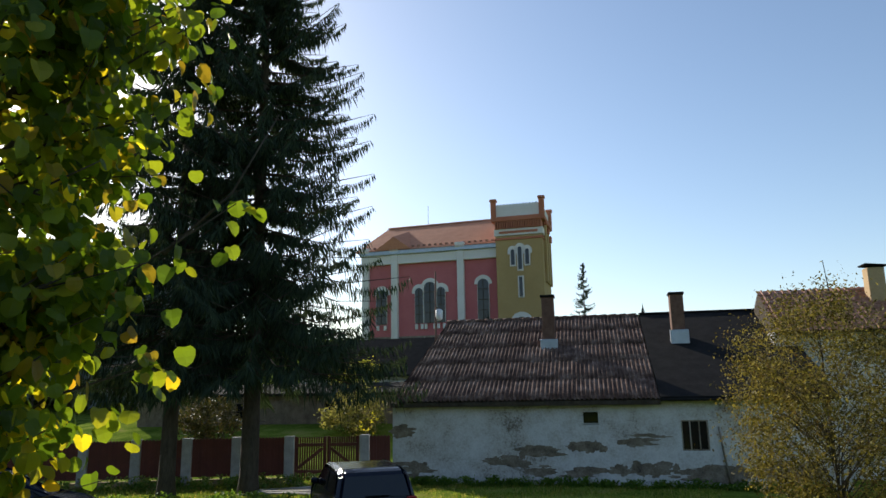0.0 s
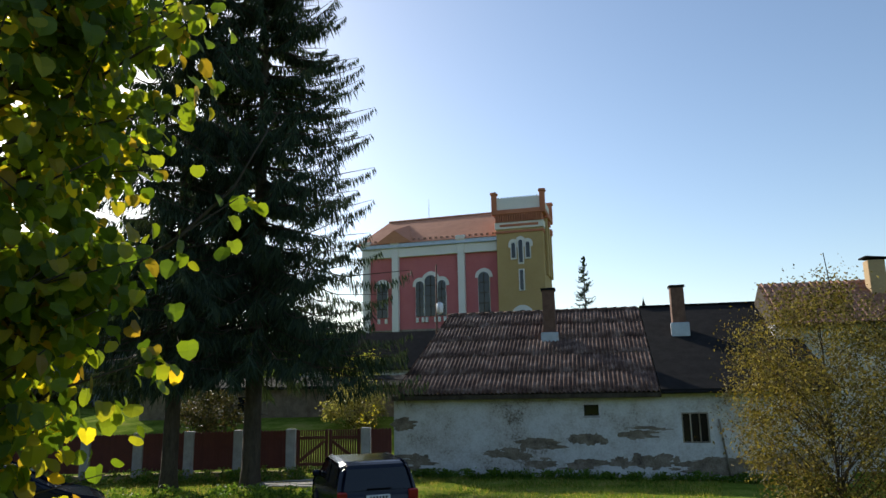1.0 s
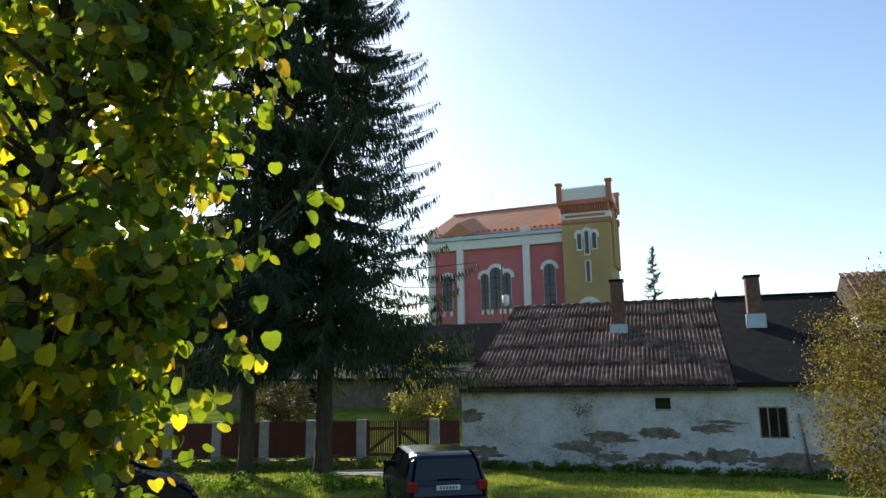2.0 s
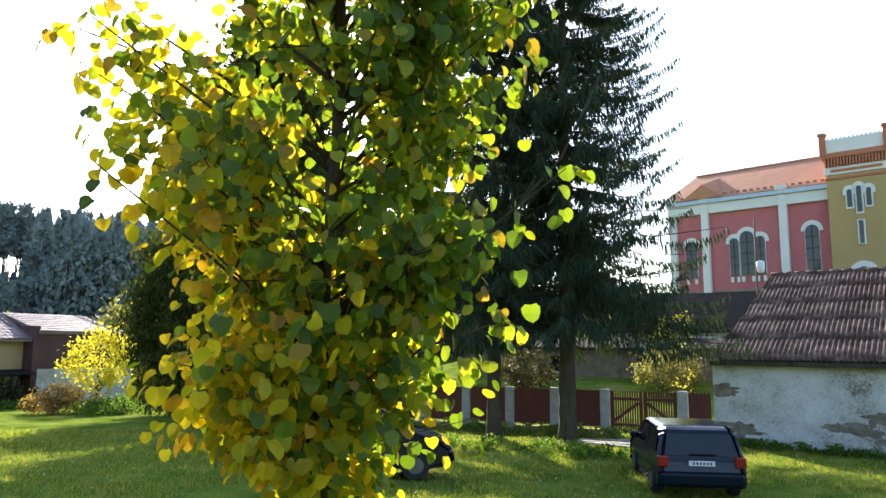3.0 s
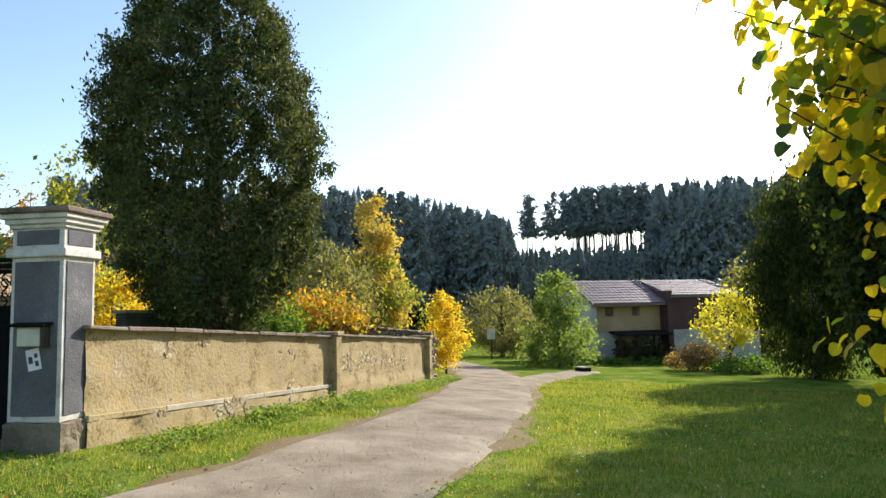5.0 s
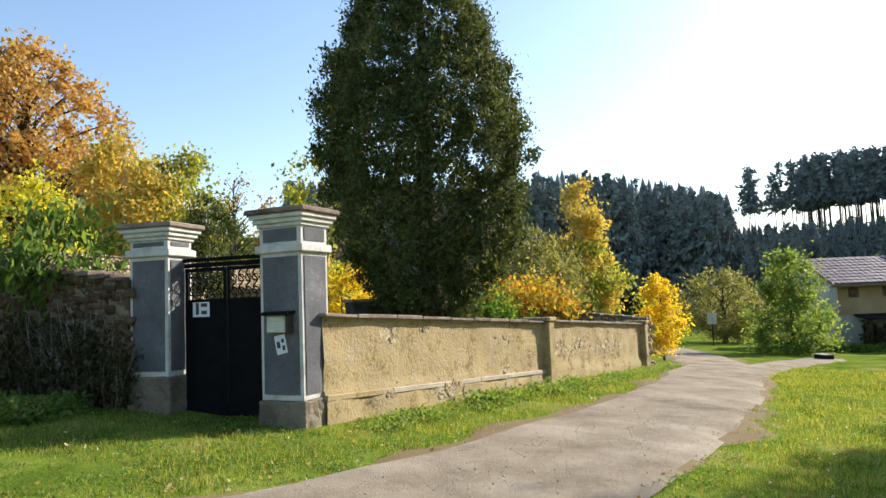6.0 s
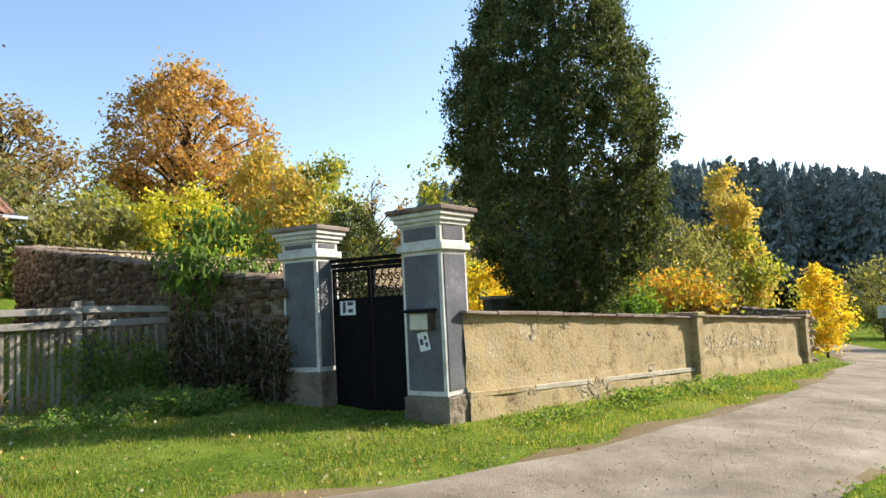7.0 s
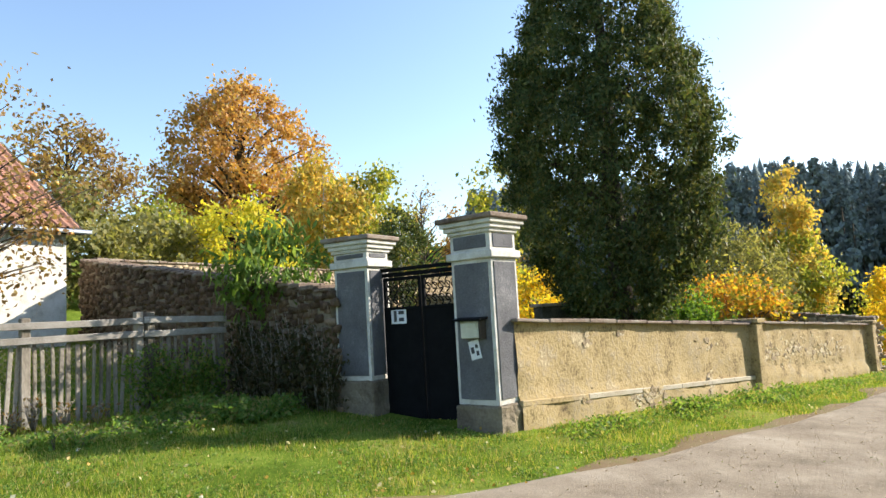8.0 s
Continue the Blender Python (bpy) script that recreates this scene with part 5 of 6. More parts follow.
car("hatchback_car", "dark blue hatchback car parked on the grass", (-4.92, 15.3), 119, M_CAR)
car("small_car", "dark blue car parked in the shade behind the lime tree", (-9.9, 10.2), 42, M_CAR)


# ---- trees ----
def near_spruce(at, tall, radius, bare, seed, trunk_r, boughs):
    rng = np.random.default_rng(seed)
    root = thing("spruce", "tall dark spruce with drooping boughs", "tree", (at[0], at[1], h(*at)), 0, "pair of spruces by the fence")
    pts, lines = spruce_arrays(rng, tall, radius, bare, boughs, 46, 0.48, 0.021, 0.74, 1.15, (-1, -0.5, 0, 0.5, 1))
    bm = bmesh.new()
    tube(bm, [(0, 0, -0.3), (0, 0, 0.5), (0.05, 0, tall * 0.5), (0, 0, tall)], [trunk_r * 1.35, trunk_r, trunk_r * 0.55, 0.02], 9)
    for a, b, c, ln in lines:
        tube(bm, [a, b, c], [0.035 * min(1, ln / 2), 0.02, 0.006], 4)
    for k in range(14):
        a = rng.uniform(0, 6.28)
        z = rng.uniform(2, bare + 1.5)
        tube(bm, [(0, 0, z), (1.0 * math.cos(a), 1.0 * math.sin(a), z - 0.15)], [0.025, 0.006], 4)
    part("trunk", bm, M_BARK, root, "grey-brown trunk with dead twigs")
    raw("crown", pts, np.arange(len(pts)).reshape(-1, 4), M_SPRUCE, root)


near_spruce((-9.75, 19.6), 23.0, 5.0, 4.0, 31, 0.28, 400)
near_spruce((-12.0, 18.9), 21.5, 4.2, 4.2, 32, 0.24, 260)


def thuja():
    rng = np.random.default_rng(41)
    at, k = (-17.3, -4.4), 1.3
    root = thing("thuja", "broad dark egg-shaped thuja inside the churchyard", "tree", (at[0], at[1], -0.15))
    prof = lambda t: float(np.interp(0.6 + 8.6 * t, [0.6, 1.4, 2.3, 4.3, 5.0, 6.5, 7.6, 9.2], [0.5, 0.95, 1.6, 2.1, 2.05, 1.62, 1.0, 0.1]))
    pts, mids = crown_points(rng, 130000, prof, 0.6, 9.2, 1300, 0.125, 0.78, 0.12)
    for q in (pts, mids):
        q *= k
        q[:, :2] *= 0.97
        q[:, 1] -= 0.05 * np.clip(q[:, 2] - 5, 0, 11)
    limbs(rng, 0.35, 0.5, 11.8, mids, 14, M_BARK, root, split=True)
    leaves("crown", pts, 0.12, M_THUJA, root, rng, 0.45, -0.5)


thuja()

M_LILAC = leaf_material("yellow_green_leaf", [(0.3, 0.34, 0.05), (0.5, 0.46, 0.06), (0.62, 0.5, 0.06)], 0.5)
tree("oak", "large oak in rust-orange autumn leaf", "tree", (-35.8, -33.0), 15.0, 2.2, egg(5.7), 21000, 0.3, M_OAK, 51, 330, 0.42, 0.45, limb=120, inner=0.4)
tree("birch", "green-gold birches behind the churchyard", "tree", (-37.5, -23.5), 9.5, 1.5, egg(3.4), 7000, 0.3, M_BIRCH_GREEN, 52, 80, 0.5, 0.14, M_BARK_PALE, droop=0.5)
tree("birch", "gold birch behind the churchyard", "tree", (-34.5, -25.5), 9.6, 1.5, egg(3.2), 6000, 0.3, M_BIRCH, 53, 80, 0.5, 0.14, M_BARK_PALE, droop=0.5)
tree("fruit_tree", "nearly bare brown fruit tree with dark twigs", "tree", (-32.0, -17.5), 7.8, 1.8, egg(2.5), 900, 0.16, M_BROWNLEAF, 54, 120, 0.3, 0.14, limb=110)
tree("fruit_tree", "bare brown fruit tree behind the graves", "tree", (-37.0, -15.5), 6.5, 1.8, egg(2.2), 700, 0.16, M_BROWNLEAF, 55, 90, 0.3, 0.12, limb=80)
tree("larch", "rust-brown narrow larch behind the graves", "tree", (-38.5, -18.6), 8.2, 1.0, cone(1.3), 3000, 0.22, M_OAK, 56, 80, 0.2, 0.1)
tree("pine", "young green pine with a pale trunk", "tree", (-27.0, -16.0), 5.8, 1.2, egg(1.35), 5000, 0.16, M_THUJA, 57, 70, 0.22, 0.07, M_BARK_PALE)
tree("yellow_bush", "bright yellow-green bush behind the stone wall", "bush", (-21.3, -20.0), 5.0, 0.4, egg(2.4), 6000, 0.2, M_LILAC, 58, 90, 0.3, 0.06)
tree("yellow_bush", "golden bush behind the stone wall", "bush", (-21.8, -24.5), 4.6, 0.4, egg(2.4), 5000, 0.22, M_BIRCH_GREEN, 59, 80, 0.35, 0.06)
tree("bush", "olive-green bush behind the stone wall", "bush", (-15.6, -22.6), 4.4, 0.3, egg(2.4), 7000, 0.2, M_OLIVE, 60, 80, 0.3, 0.06)
tree("bush", "dull green bush behind the stone wall", "bush", (-18.4, -22.0), 4.0, 0.3, egg(2.2), 6000, 0.2, M_OLIVE, 61, 80, 0.3, 0.06)
tree("tree", "bare brownish tree in the distance", "tree", (-37.5, -53.5), 14.0, 3.0, egg(6.0), 5000, 0.4, M_BROWNLEAF, 62, 150, 0.6, 0.3, limb=130)
tree("tree", "brownish leafy tree in the distance", "tree", (-47, -48), 11.0, 2.0, egg(5.5), 6000, 0.45, M_BROWNLEAF, 63, 90, 0.7, 0.3, limb=40)
tree("birch", "green-gold trees behind the oak", "tree", (-44, -33), 10.5, 1.0, egg(4.5), 6000, 0.45, M_BIRCH_GREEN, 64, 70, 0.7, 0.2)
tree("yellow_bush", "yellow bush beside the thuja", "bush", (-18.9, -7.3), 3.0, 0.3, egg(1.5), 5000, 0.13, M_YELLOW, 65, 60, 0.22, 0.05)
tree("birch", "slender pale birch behind the thuja", "tree", (-19.5, -7.9), 6.6, 1.5, egg(1.3), 2500, 0.15, M_BIRCH_GREEN, 66, 50, 0.25, 0.07, M_BARK_PALE, droop=0.4)
tree("yellow_bush", "orange and yellow bush behind the churchyard wall", "bush", (-24.6, -2.6), 3.0, 0.2, egg(2.0), 7000, 0.16, M_AUTUMN, 67, 80, 0.28, 0.05)
tree("bush", "green shrub behind the churchyard wall", "bush", (-21.3, -3.5), 2.5, 0.2, egg(1.1), 3500, 0.13, M_GREEN, 68, 50, 0.2, 0.05)
tree("willow", "olive-brown willow beyond the wall", "tree", (-37.0, -3.3), 6.4, 0.6, egg(3.0), 10000, 0.22, M_OLIVE, 69, 90, 0.4, 0.14, droop=0.5, slim=0.35)
tree("birch", "tall birch turning gold at the top", "tree", (-43.0, -0.6), 10.3, 0.8, cone(2.9, 0.55), 12000, 0.24, M_BIRCH, 70, 120, 0.35, 0.15, M_BARK_PALE, droop=0.5)
tree("birch", "lower green boughs of a birch", "tree", (-42.6, -0.2), 6.4, 0.6, egg(2.6), 7000, 0.24, M_BIRCH_GREEN, 71, 90, 0.35, 0.12, M_BARK_PALE, droop=0.5)
tree("maple", "small bright orange-yellow tree at the wall's end", "tree", (-28.3, 2.3), 3.4, 0.4, egg(0.95), 4500, 0.13, M_YELLOW, 72, 60, 0.17, 0.05)
tree("willow", "wide olive willow by the field", "tree", (-60, 10.5), 6.0, 0.4, egg(4.2), 9000, 0.3, M_OLIVE, 73, 90, 0.5, 0.2, droop=0.4, slim=0.4)
tree("alder", "fresh green bushy tree beside the lane", "tree", (-39.2, 9.9), 5.5, 0.2, cone(2.7, 0.55), 9500, 0.19, M_ALDER, 74, 110, 0.3, 0.1)
tree("lilac_bush", "yellow-green bush in front of the barn", "bush", (-36.3, 18.6), 4.6, 1.1, egg(1.8), 2600, 0.2, M_LILAC, 75, 60, 0.28, 0.07, limb=30)
tree("bush", "brown thicket in front of the barn", "bush", (-35.6, 16.4), 1.4, 0.0, egg(1.5), 4000, 0.14, M_BROWNLEAF, 76, 50, 0.25, 0.03)
tree("bush", "green weeds in front of the barn", "bush", (-32.8, 17.6), 0.9, 0.0, egg(1.6), 3000, 0.14, M_GREEN, 77, 50, 0.2, 0.03)
tree("weeping_birch", "dark weeping tree hanging to the ground", "tree", (-29.0, 18.6), 9.3, 0.2, egg(2.6), 34000, 0.23, M_WEEP, 78, 220, 0.4, 0.2, M_BARK_PALE, droop=1.2, slim=0.35)
tree("tree", "tall dark leafy tree beside the weeping tree", "tree", (-22.4, 17.9), 17.5, 0.6, egg(2.85), 46000, 0.28, M_WEEP, 79, 260, 0.45, 0.2, droop=0.8)
tree("tree", "olive tree rising behind the barn", "tree", (-62, 24), 6.2, 0.3, egg(4.5), 6000, 0.4, M_OLIVE, 80, 60, 0.6, 0.2)
tree("tree", "green trees beside the barn", "tree", (-52, 30), 7.5, 0.3, egg(4.5), 9000, 0.35, M_OLIVE, 81, 80, 0.6, 0.2)
tree("shrub", "large loose shrub with small yellow-brown leaves", "bush", (4.75, 14.6), 4.8, 0.1, egg(2.35), 40000, 0.065, M_SHRUB, 82, 420, 0.2, 0.035, limb=110, slim=0.5, inner=0.2)


def small_spruce(at, tall):
    rng = np.random.default_rng(83)
    root = thing("small_spruce", "small thin spruce top beyond the roof", "tree", (at[0], at[1], h(*at)))
    pts, lines = spruce_arrays(rng, tall, 1.9, 0.4, 110, 8, 0.28, 0.04, 1.0)
    part("trunk", tube(bmesh.new(), [(0, 0, -0.2), (0, 0, tall)], [0.09, 0.01], 5), M_BARK, root)
    raw("crown", pts, np.arange(len(pts)).reshape(-1, 4), M_SPRUCE, root)


small_spruce((0.3, 59.5), 8.4)
tree("bush", "light green bush in the garden by the church", "bush", (-12.2, 36.5), 3.2, 0.2, egg(1.4), 4000, 0.16, M_BIRCH_GREEN, 84, 50, 0.25, 0.06)
tree("bush", "dark olive bush beside the garden shed", "bush", (-10.6, 31.5), 2.4, 0.1, egg(1.5), 4000, 0.14, M_OLIVE, 88, 50, 0.25, 0.05)
tree("bush", "dull green garden bush behind the board fence", "bush", (-17.5, 30.5), 2.2, 0.1, egg(1.8), 4000, 0.14, M_VINE, 89, 50, 0.25, 0.05)
tree("sapling", "thin sapling with a few yellow leaves in the garden", "tree", (-8.2, 26.5), 2.3, 0.9, egg(0.4), 90, 0.08, M_LILAC, 90, 16, 0.12, 0.03, limb=12)
M_ELDER = leaf_material("elder_leaf", [(0.07, 0.13, 0.03), (0.12, 0.2, 0.05), (0.2, 0.28, 0.08)], 0.5)
tree("elder", "green walnut-leaved shrub over the fence", "bush", (-9.6, -8.6), 3.0, 1.2, egg(0.95), 1500, 0.2, M_ELDER, 85, 55, 0.2, 0.03, slim=0.3, droop=0.7)
apple = tree("apple_tree", "apple tree with brown leaves and ripe apples", "tree", (-5.9, -11.6), 5.2, 1.6, egg(2.0), 5200, 0.09, M_BROWNLEAF, 86, 110, 0.25, 0.1, limb=70, split=True)


def apples():
    rng = np.random.default_rng(87)
    bm = bmesh.new()
    bmesh.ops.create_icosphere(bm, subdivisions=2, radius=0.038)
    for v in bm.verts:
        if abs(v.co.z) > 0.03:
            v.co.z *= 0.82
    me = bpy.data.meshes.new("apple")
    bm.to_mesh(me)
    bm.free()
    me.materials.append(M_FRUIT)
    pts, _ = crown_points(rng, 60, egg(1.9), 1.7, 4.6, 40, 0.2, 0.5)
    for q in pts:
        ob = new("apple", me)
        ob.parent = apple
        ob.matrix_basis = Matrix.Translation(q)


apples()


def linden():
    """The young lime tree near the eye, with heart-shaped leaves; autumn yellow is gathered on one side to paint in its
    sunlit glow.
    """
    rng = np.random.default_rng(7)
    at = (-2.62, 2.3)
    g = h(*at)
    root = thing("young_linden", "young lime tree with large green and yellow leaves", "tree", (at[0], at[1], g))
    tall = 4.9 - g
    glow_side = Vector((-0.85, -0.5, 0))

    def reach(z):
        """The crown's radius at a height over the ground."""
        return float(np.interp(z + g, [0.7, 0.95, 1.15, 1.4, 1.7, 2.2, 2.8, 3.3, 3.8, 4.3, 4.9], [0.2, 0.4, 0.6, 0.72, 0.88, 1.04, 1.26, 1.4, 1.3, 0.95, 0.25]))

    bm = bmesh.new()
    line = [(0.025 * math.sin(z * 2.2), 0.025 * math.cos(z * 1.7), z) for z in np.linspace(-0.2, tall, 12)]
    tube(bm, line, [0.062 * (1 - 0.75 * i / 11) for i in range(12)], 9)
    part("trunk", bm, M_BARK, root, "slim dark trunk with side shoots")
    tips = []
    for k in range(140):
        z1 = rng.uniform(0.78 - g, tall - 0.15)
        q = k * 2.4 + rng.normal() * 0.3
        ln = reach(z1) * rng.uniform(0.8, 1.05) * (1 - 0.24 * max(0.0, math.cos(q - 0.55)))
        z0 = max(0.6 - g, z1 - ln * rng.uniform(0.45, 0.8))
        d = Vector((math.cos(q), math.sin(q), 0))
        p0, p2 = Vector((0, 0, z0)), d * ln + Vector((0, 0, z1))
        p1 = p0.lerp(p2, 0.5) + Vector((0, 0, 0.06 * ln))
        r0 = rng.uniform(0.009, 0.02)
        branch = part("branch", tube(bmesh.new(), [p0, p1, p2], [r0, r0 * 0.6, 0.003], 5), M_BARK, root)
        for s in np.linspace(0.28, 1.02, 9):
            tips.append((p0.lerp(p1, s * 2) if s < 0.5 else p1.lerp(p2, s * 2 - 1), 1.0))
        for _ in range(2):
            m = p0.lerp(p2, rng.uniform(0.45, 0.8))
            e = m + Vector((rng.normal() * 0.22, rng.normal() * 0.22, rng.uniform(0.0, 0.2)))
            part("twig", tube(bmesh.new(), [m, e], [0.005, 0.002], 4), M_BARK, branch)
            tips += [(m.lerp(e, u), 1.0) for u in (0.4, 0.7, 1.0)]
    # a bare stray shoot on the cool side and a few long leafy shoots
    shoots = [((0, 0, 2.1), (0.62, 0.42, 2.5), (1.1, 0.72, 2.95)), ((0.8, 0.55, 2.66), (1.0, 0.85, 3.05), (1.15, 1.1, 3.6)), ((0, 0, 1.9), (-0.12, -0.7, 2.4), (-0.2, -1.25, 2.76)), ((0, 0, 1.5), (0.5, 0.19, 1.95), (0.92, 0.34, 2.1))]
    for sh in shoots:
        part("branch", tube(bmesh.new(), [Vector(p) for p in sh], [0.012, 0.007, 0.003], 5), M_BARK, root, "long stray shoot")
    # leaf outline: heart-shaped with a point, folded along the midrib
    shapes = []
    for k in range(6):
        fold, curl = rng.uniform(-0.2, 0.65), rng.uniform(-0.3, 0.55)
        lob = [(0.33, -0.04), (0.53, 0.2), (0.53, 0.52), (0.35, 0.8)]
        v = [(0, y, -curl * y * y) for y in (0.0, 0.25, 0.5, 0.77, 0.97)]
        for sg in (1, -1):
            v += [(sg * x * rng.uniform(0.92, 1.08), y, fold * abs(x) - curl * y * y + rng.normal() * 0.025) for x, y in lob]
        f = []
        for o in (5, 9):
            f += [(0, o, o + 1, 1), (1, o + 1, o + 2, 2), (2, o + 2, o + 3, 3), (3, o + 3, 4, 4)]
        shapes.append((np.array(v), f))
    n = 11500
    P = np.array([tips[i][0] for i in rng.integers(0, len(tips), n)]) + np.clip(rng.normal(size=(n, 3)), -1.5, 1.5) * 0.1
    r = np.hypot(P[:, 0], P[:, 1])
    # thinner round the stem, where the limbs are bare, and on one open side
    open_side = np.abs(P[:, 0] * 0.72 + P[:, 1] * 0.69) < 0.13
    keep = (r > 0.1) & (rng.uniform(size=n) < np.clip(0.55 + r / 0.9, 0, 1)) & ~(open_side & (P[:, 0] > 0) & (P[:, 2] + g > 1.7) & (P[:, 2] + g < 2.9) & (rng.uniform(size=n) < 0.7))
    P = P[keep]
    extra = [((1.06, 0.7, 2.9), 7), ((0.98, 0.64, 2.68), 6), ((0.92, 0.34, 2.08), 16), ((0.78, 0.28, 1.94), 14), ((-0.2, -1.24, 2.75), 7), ((-0.16, -1.05, 2.6), 8), ((0.5, 0.3, 2.65), 40), ((0.62, 0.42, 2.5), 40), ((0.45, 0.36, 2.8), 30), ((0.36, 0.2, 2.45), 30)]
    for c, k in extra:
        P = np.concatenate([P, np.array(c) + rng.normal(size=(k, 3)) * 0.075])
    n = len(P)
    near = set(np.argsort(((P - np.array([2.2, -2.8, 1.6])) ** 2).sum(1))[:300].tolist())
    # gold leaves thicken low on one side: the sun's glow put into leaf colour
    glow_share = np.clip(0.36 + 0.6 * (P[:, 0] * glow_side.x + P[:, 1] * glow_side.y) + 0.2 * (P[:, 2] + g < 1.6) - 0.4 * np.clip(P[:, 2] + g - 2.0, 0, 1), 0.06, 0.9)
    yellow = rng.uniform(size=n) < glow_share
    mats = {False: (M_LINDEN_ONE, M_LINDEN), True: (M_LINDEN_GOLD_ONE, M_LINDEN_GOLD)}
    meshes = {}
    for gold in (False, True):
        for k, (v, f) in enumerate(shapes):
            me = bpy.data.meshes.new("leaf")
            me.from_pydata([tuple(p) for p in v], [], [tuple(dict.fromkeys(q)) for q in f])
            me.materials.append(mats[gold][0])
            meshes[gold, k] = me
    joined = {False: ([], []), True: ([], [])}
    for i in range(n):
        size = rng.uniform(0.052, 0.092)
        m = Matrix.Translation(P[i]) @ Matrix.Rotation(math.atan2(P[i][1], P[i][0]) - 1.57 + rng.normal() * 0.9, 4, "Z") @ Matrix.Rotation(radians(rng.normal(-52, 22)), 4, "X") @ Matrix.Rotation(radians(rng.normal(0, 25)), 4, "Y") @ Matrix.Diagonal((size, size, size, 1))
        k, gold = int(rng.integers(6)), bool(yellow[i])
        if i in near:
            ob = new("leaf", meshes[gold, k])
            ob.parent = root
            ob.matrix_basis = m
        else:
            mm = np.array(m)
            V, Q = joined[gold]
            Q += [tuple(dict.fromkeys(int(j) + 13 * len(V) for j in q)) for q in shapes[k][1]]
            V.append(shapes[k][0] @ mm[:3, :3].T + mm[:3, 3])
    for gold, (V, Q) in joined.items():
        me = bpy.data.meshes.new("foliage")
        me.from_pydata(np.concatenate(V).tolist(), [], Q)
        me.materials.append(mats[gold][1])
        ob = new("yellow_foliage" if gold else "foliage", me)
        ob.parent = root
        tagged(ob, kind="stuff")


linden()


# ---- wooded hills ----
def forest():
    rng = np.random.default_rng(91)
    def fir(slim, tiers):
        """Skirts of uneven boughs, one above the other."""
        v, f = [], []
        for i in range(tiers):
            t = i / tiers
            z0, z1 = 0.16 + 0.8 * t, 0.16 + 0.8 * (t + 1.7 / tiers)
            r, k = slim * (1 - t) ** 0.9 + 0.012, 11
            o = len(v)
            v.append((0, 0, min(z1, 1.0)))
            for j in range(2 * k):
                q = 2 * math.pi * j / (2 * k) + rng.normal() * 0.08
                rr = r * (rng.uniform(0.85, 1.25) if j % 2 else rng.uniform(0.4, 0.65))
                v.append((rr * math.cos(q), rr * math.sin(q), z0 - (0.035 if j % 2 else -0.01) + rng.normal() * 0.008))
            f += [(o, o + 1 + j, o + 1 + (j + 1) % (2 * k)) for j in range(2 * k)]
        return np.array(v), np.array(f)

    kinds = [fir(0.14 + 0.02 * k, 10 + k) for k in range(4)]
    q, _ = crown_points(rng, 460, lambda t: 0.085 * (1 - t) ** 0.6 + 0.012, 0.42, 0.97, 46, 0.02)
    u, w = rng.normal(size=(len(q), 3)) * 0.017, rng.normal(size=(len(q), 3)) * 0.017
    kinds.append((np.stack([q - u, q + w, q + u], 1).reshape(-1, 3), np.arange(3 * len(q)).reshape(-1, 3)))
    for k in range(5):
        p, _ = spruce_arrays(rng, 20.0, 2.9 + 0.4 * k, 2 + k, 54, 4, 1.1, 0.3, 1.0)
        p = p / 20.0
        o = np.arange(len(p)).reshape(-1, 4)
        kinds.append((p, np.concatenate([o[:, :3], o[:, [0, 2, 3]]])))
    V, F, count, stems = [], [], 0, bmesh.new()

    def plant(a, r, tall, k):
        nonlocal count
        x, y = r * math.cos(radians(a)), r * math.sin(radians(a))
        t = rng.uniform(0, 6.28)
        v, f = kinds[k]
        v = v * tall * np.array([rng.uniform(0.8, 1.3), rng.uniform(0.8, 1.3), 1])
        V.append(np.stack([v[:, 0] * math.cos(t) - v[:, 1] * math.sin(t), v[:, 0] * math.sin(t) + v[:, 1] * math.cos(t), v[:, 2]], 1) + np.array([x, y, h(x, y) - 0.2]))
        F.append(f + count)
        count += len(v)
        tube(stems, [(x, y, h(x, y) - 0.3), (x, y, h(x, y) + tall * 0.95)], [0.2 if k == 4 else 0.24, 0.05], 4)

    for i in range(1900):
        a = rng.uniform(120, 204)
        front = i < 620
        r = rng.uniform(116, 150) if front else rng.uniform(150, 242)
        x, y = r * math.cos(radians(a)), r * math.sin(radians(a))
        # the skyline, in degrees over the eye: level, then falling to the clearing
        sky_line = float(np.interp(a, [120, 150, 163.5, 168.6, 170.5, 176, 182, 204], [9.0, 9.8, 10.0, 7.4, 8.3, 9.6, 10.3, 10.2]))
        if 157.5 < a < 168.6:
            sky_line = 5.0
        top = 1.5 + r * math.tan(radians(sky_line * rng.uniform(0.83, 1.04)))
        tall = min(top - h(x, y), rng.uniform(17, 28))
        if tall < 5:
            continue
        plant(a, r, tall, 4 if rng.uniform() < 0.12 else int(rng.integers(5, 10)) if front else int(rng.integers(4)))
    # tall bare-stemmed pines along the crest beside the clearing
    for a0, a1, n in ((157.5, 163.2, 58), (163.2, 165.6, 9), (166.5, 167.6, 3)):
        for _ in range(n):
            a, r = rng.uniform(a0, a1), rng.uniform(222, 240)
            x, y = r * math.cos(radians(a)), r * math.sin(radians(a))
            plant(a, r, 1.5 + r * math.tan(radians(rng.uniform(8.9, 10.1))) - h(x, y), 4)
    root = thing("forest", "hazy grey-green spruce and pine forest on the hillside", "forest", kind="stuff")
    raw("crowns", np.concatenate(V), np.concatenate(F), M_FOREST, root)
    part("trunks", stems, M_BARK, root)


forest()


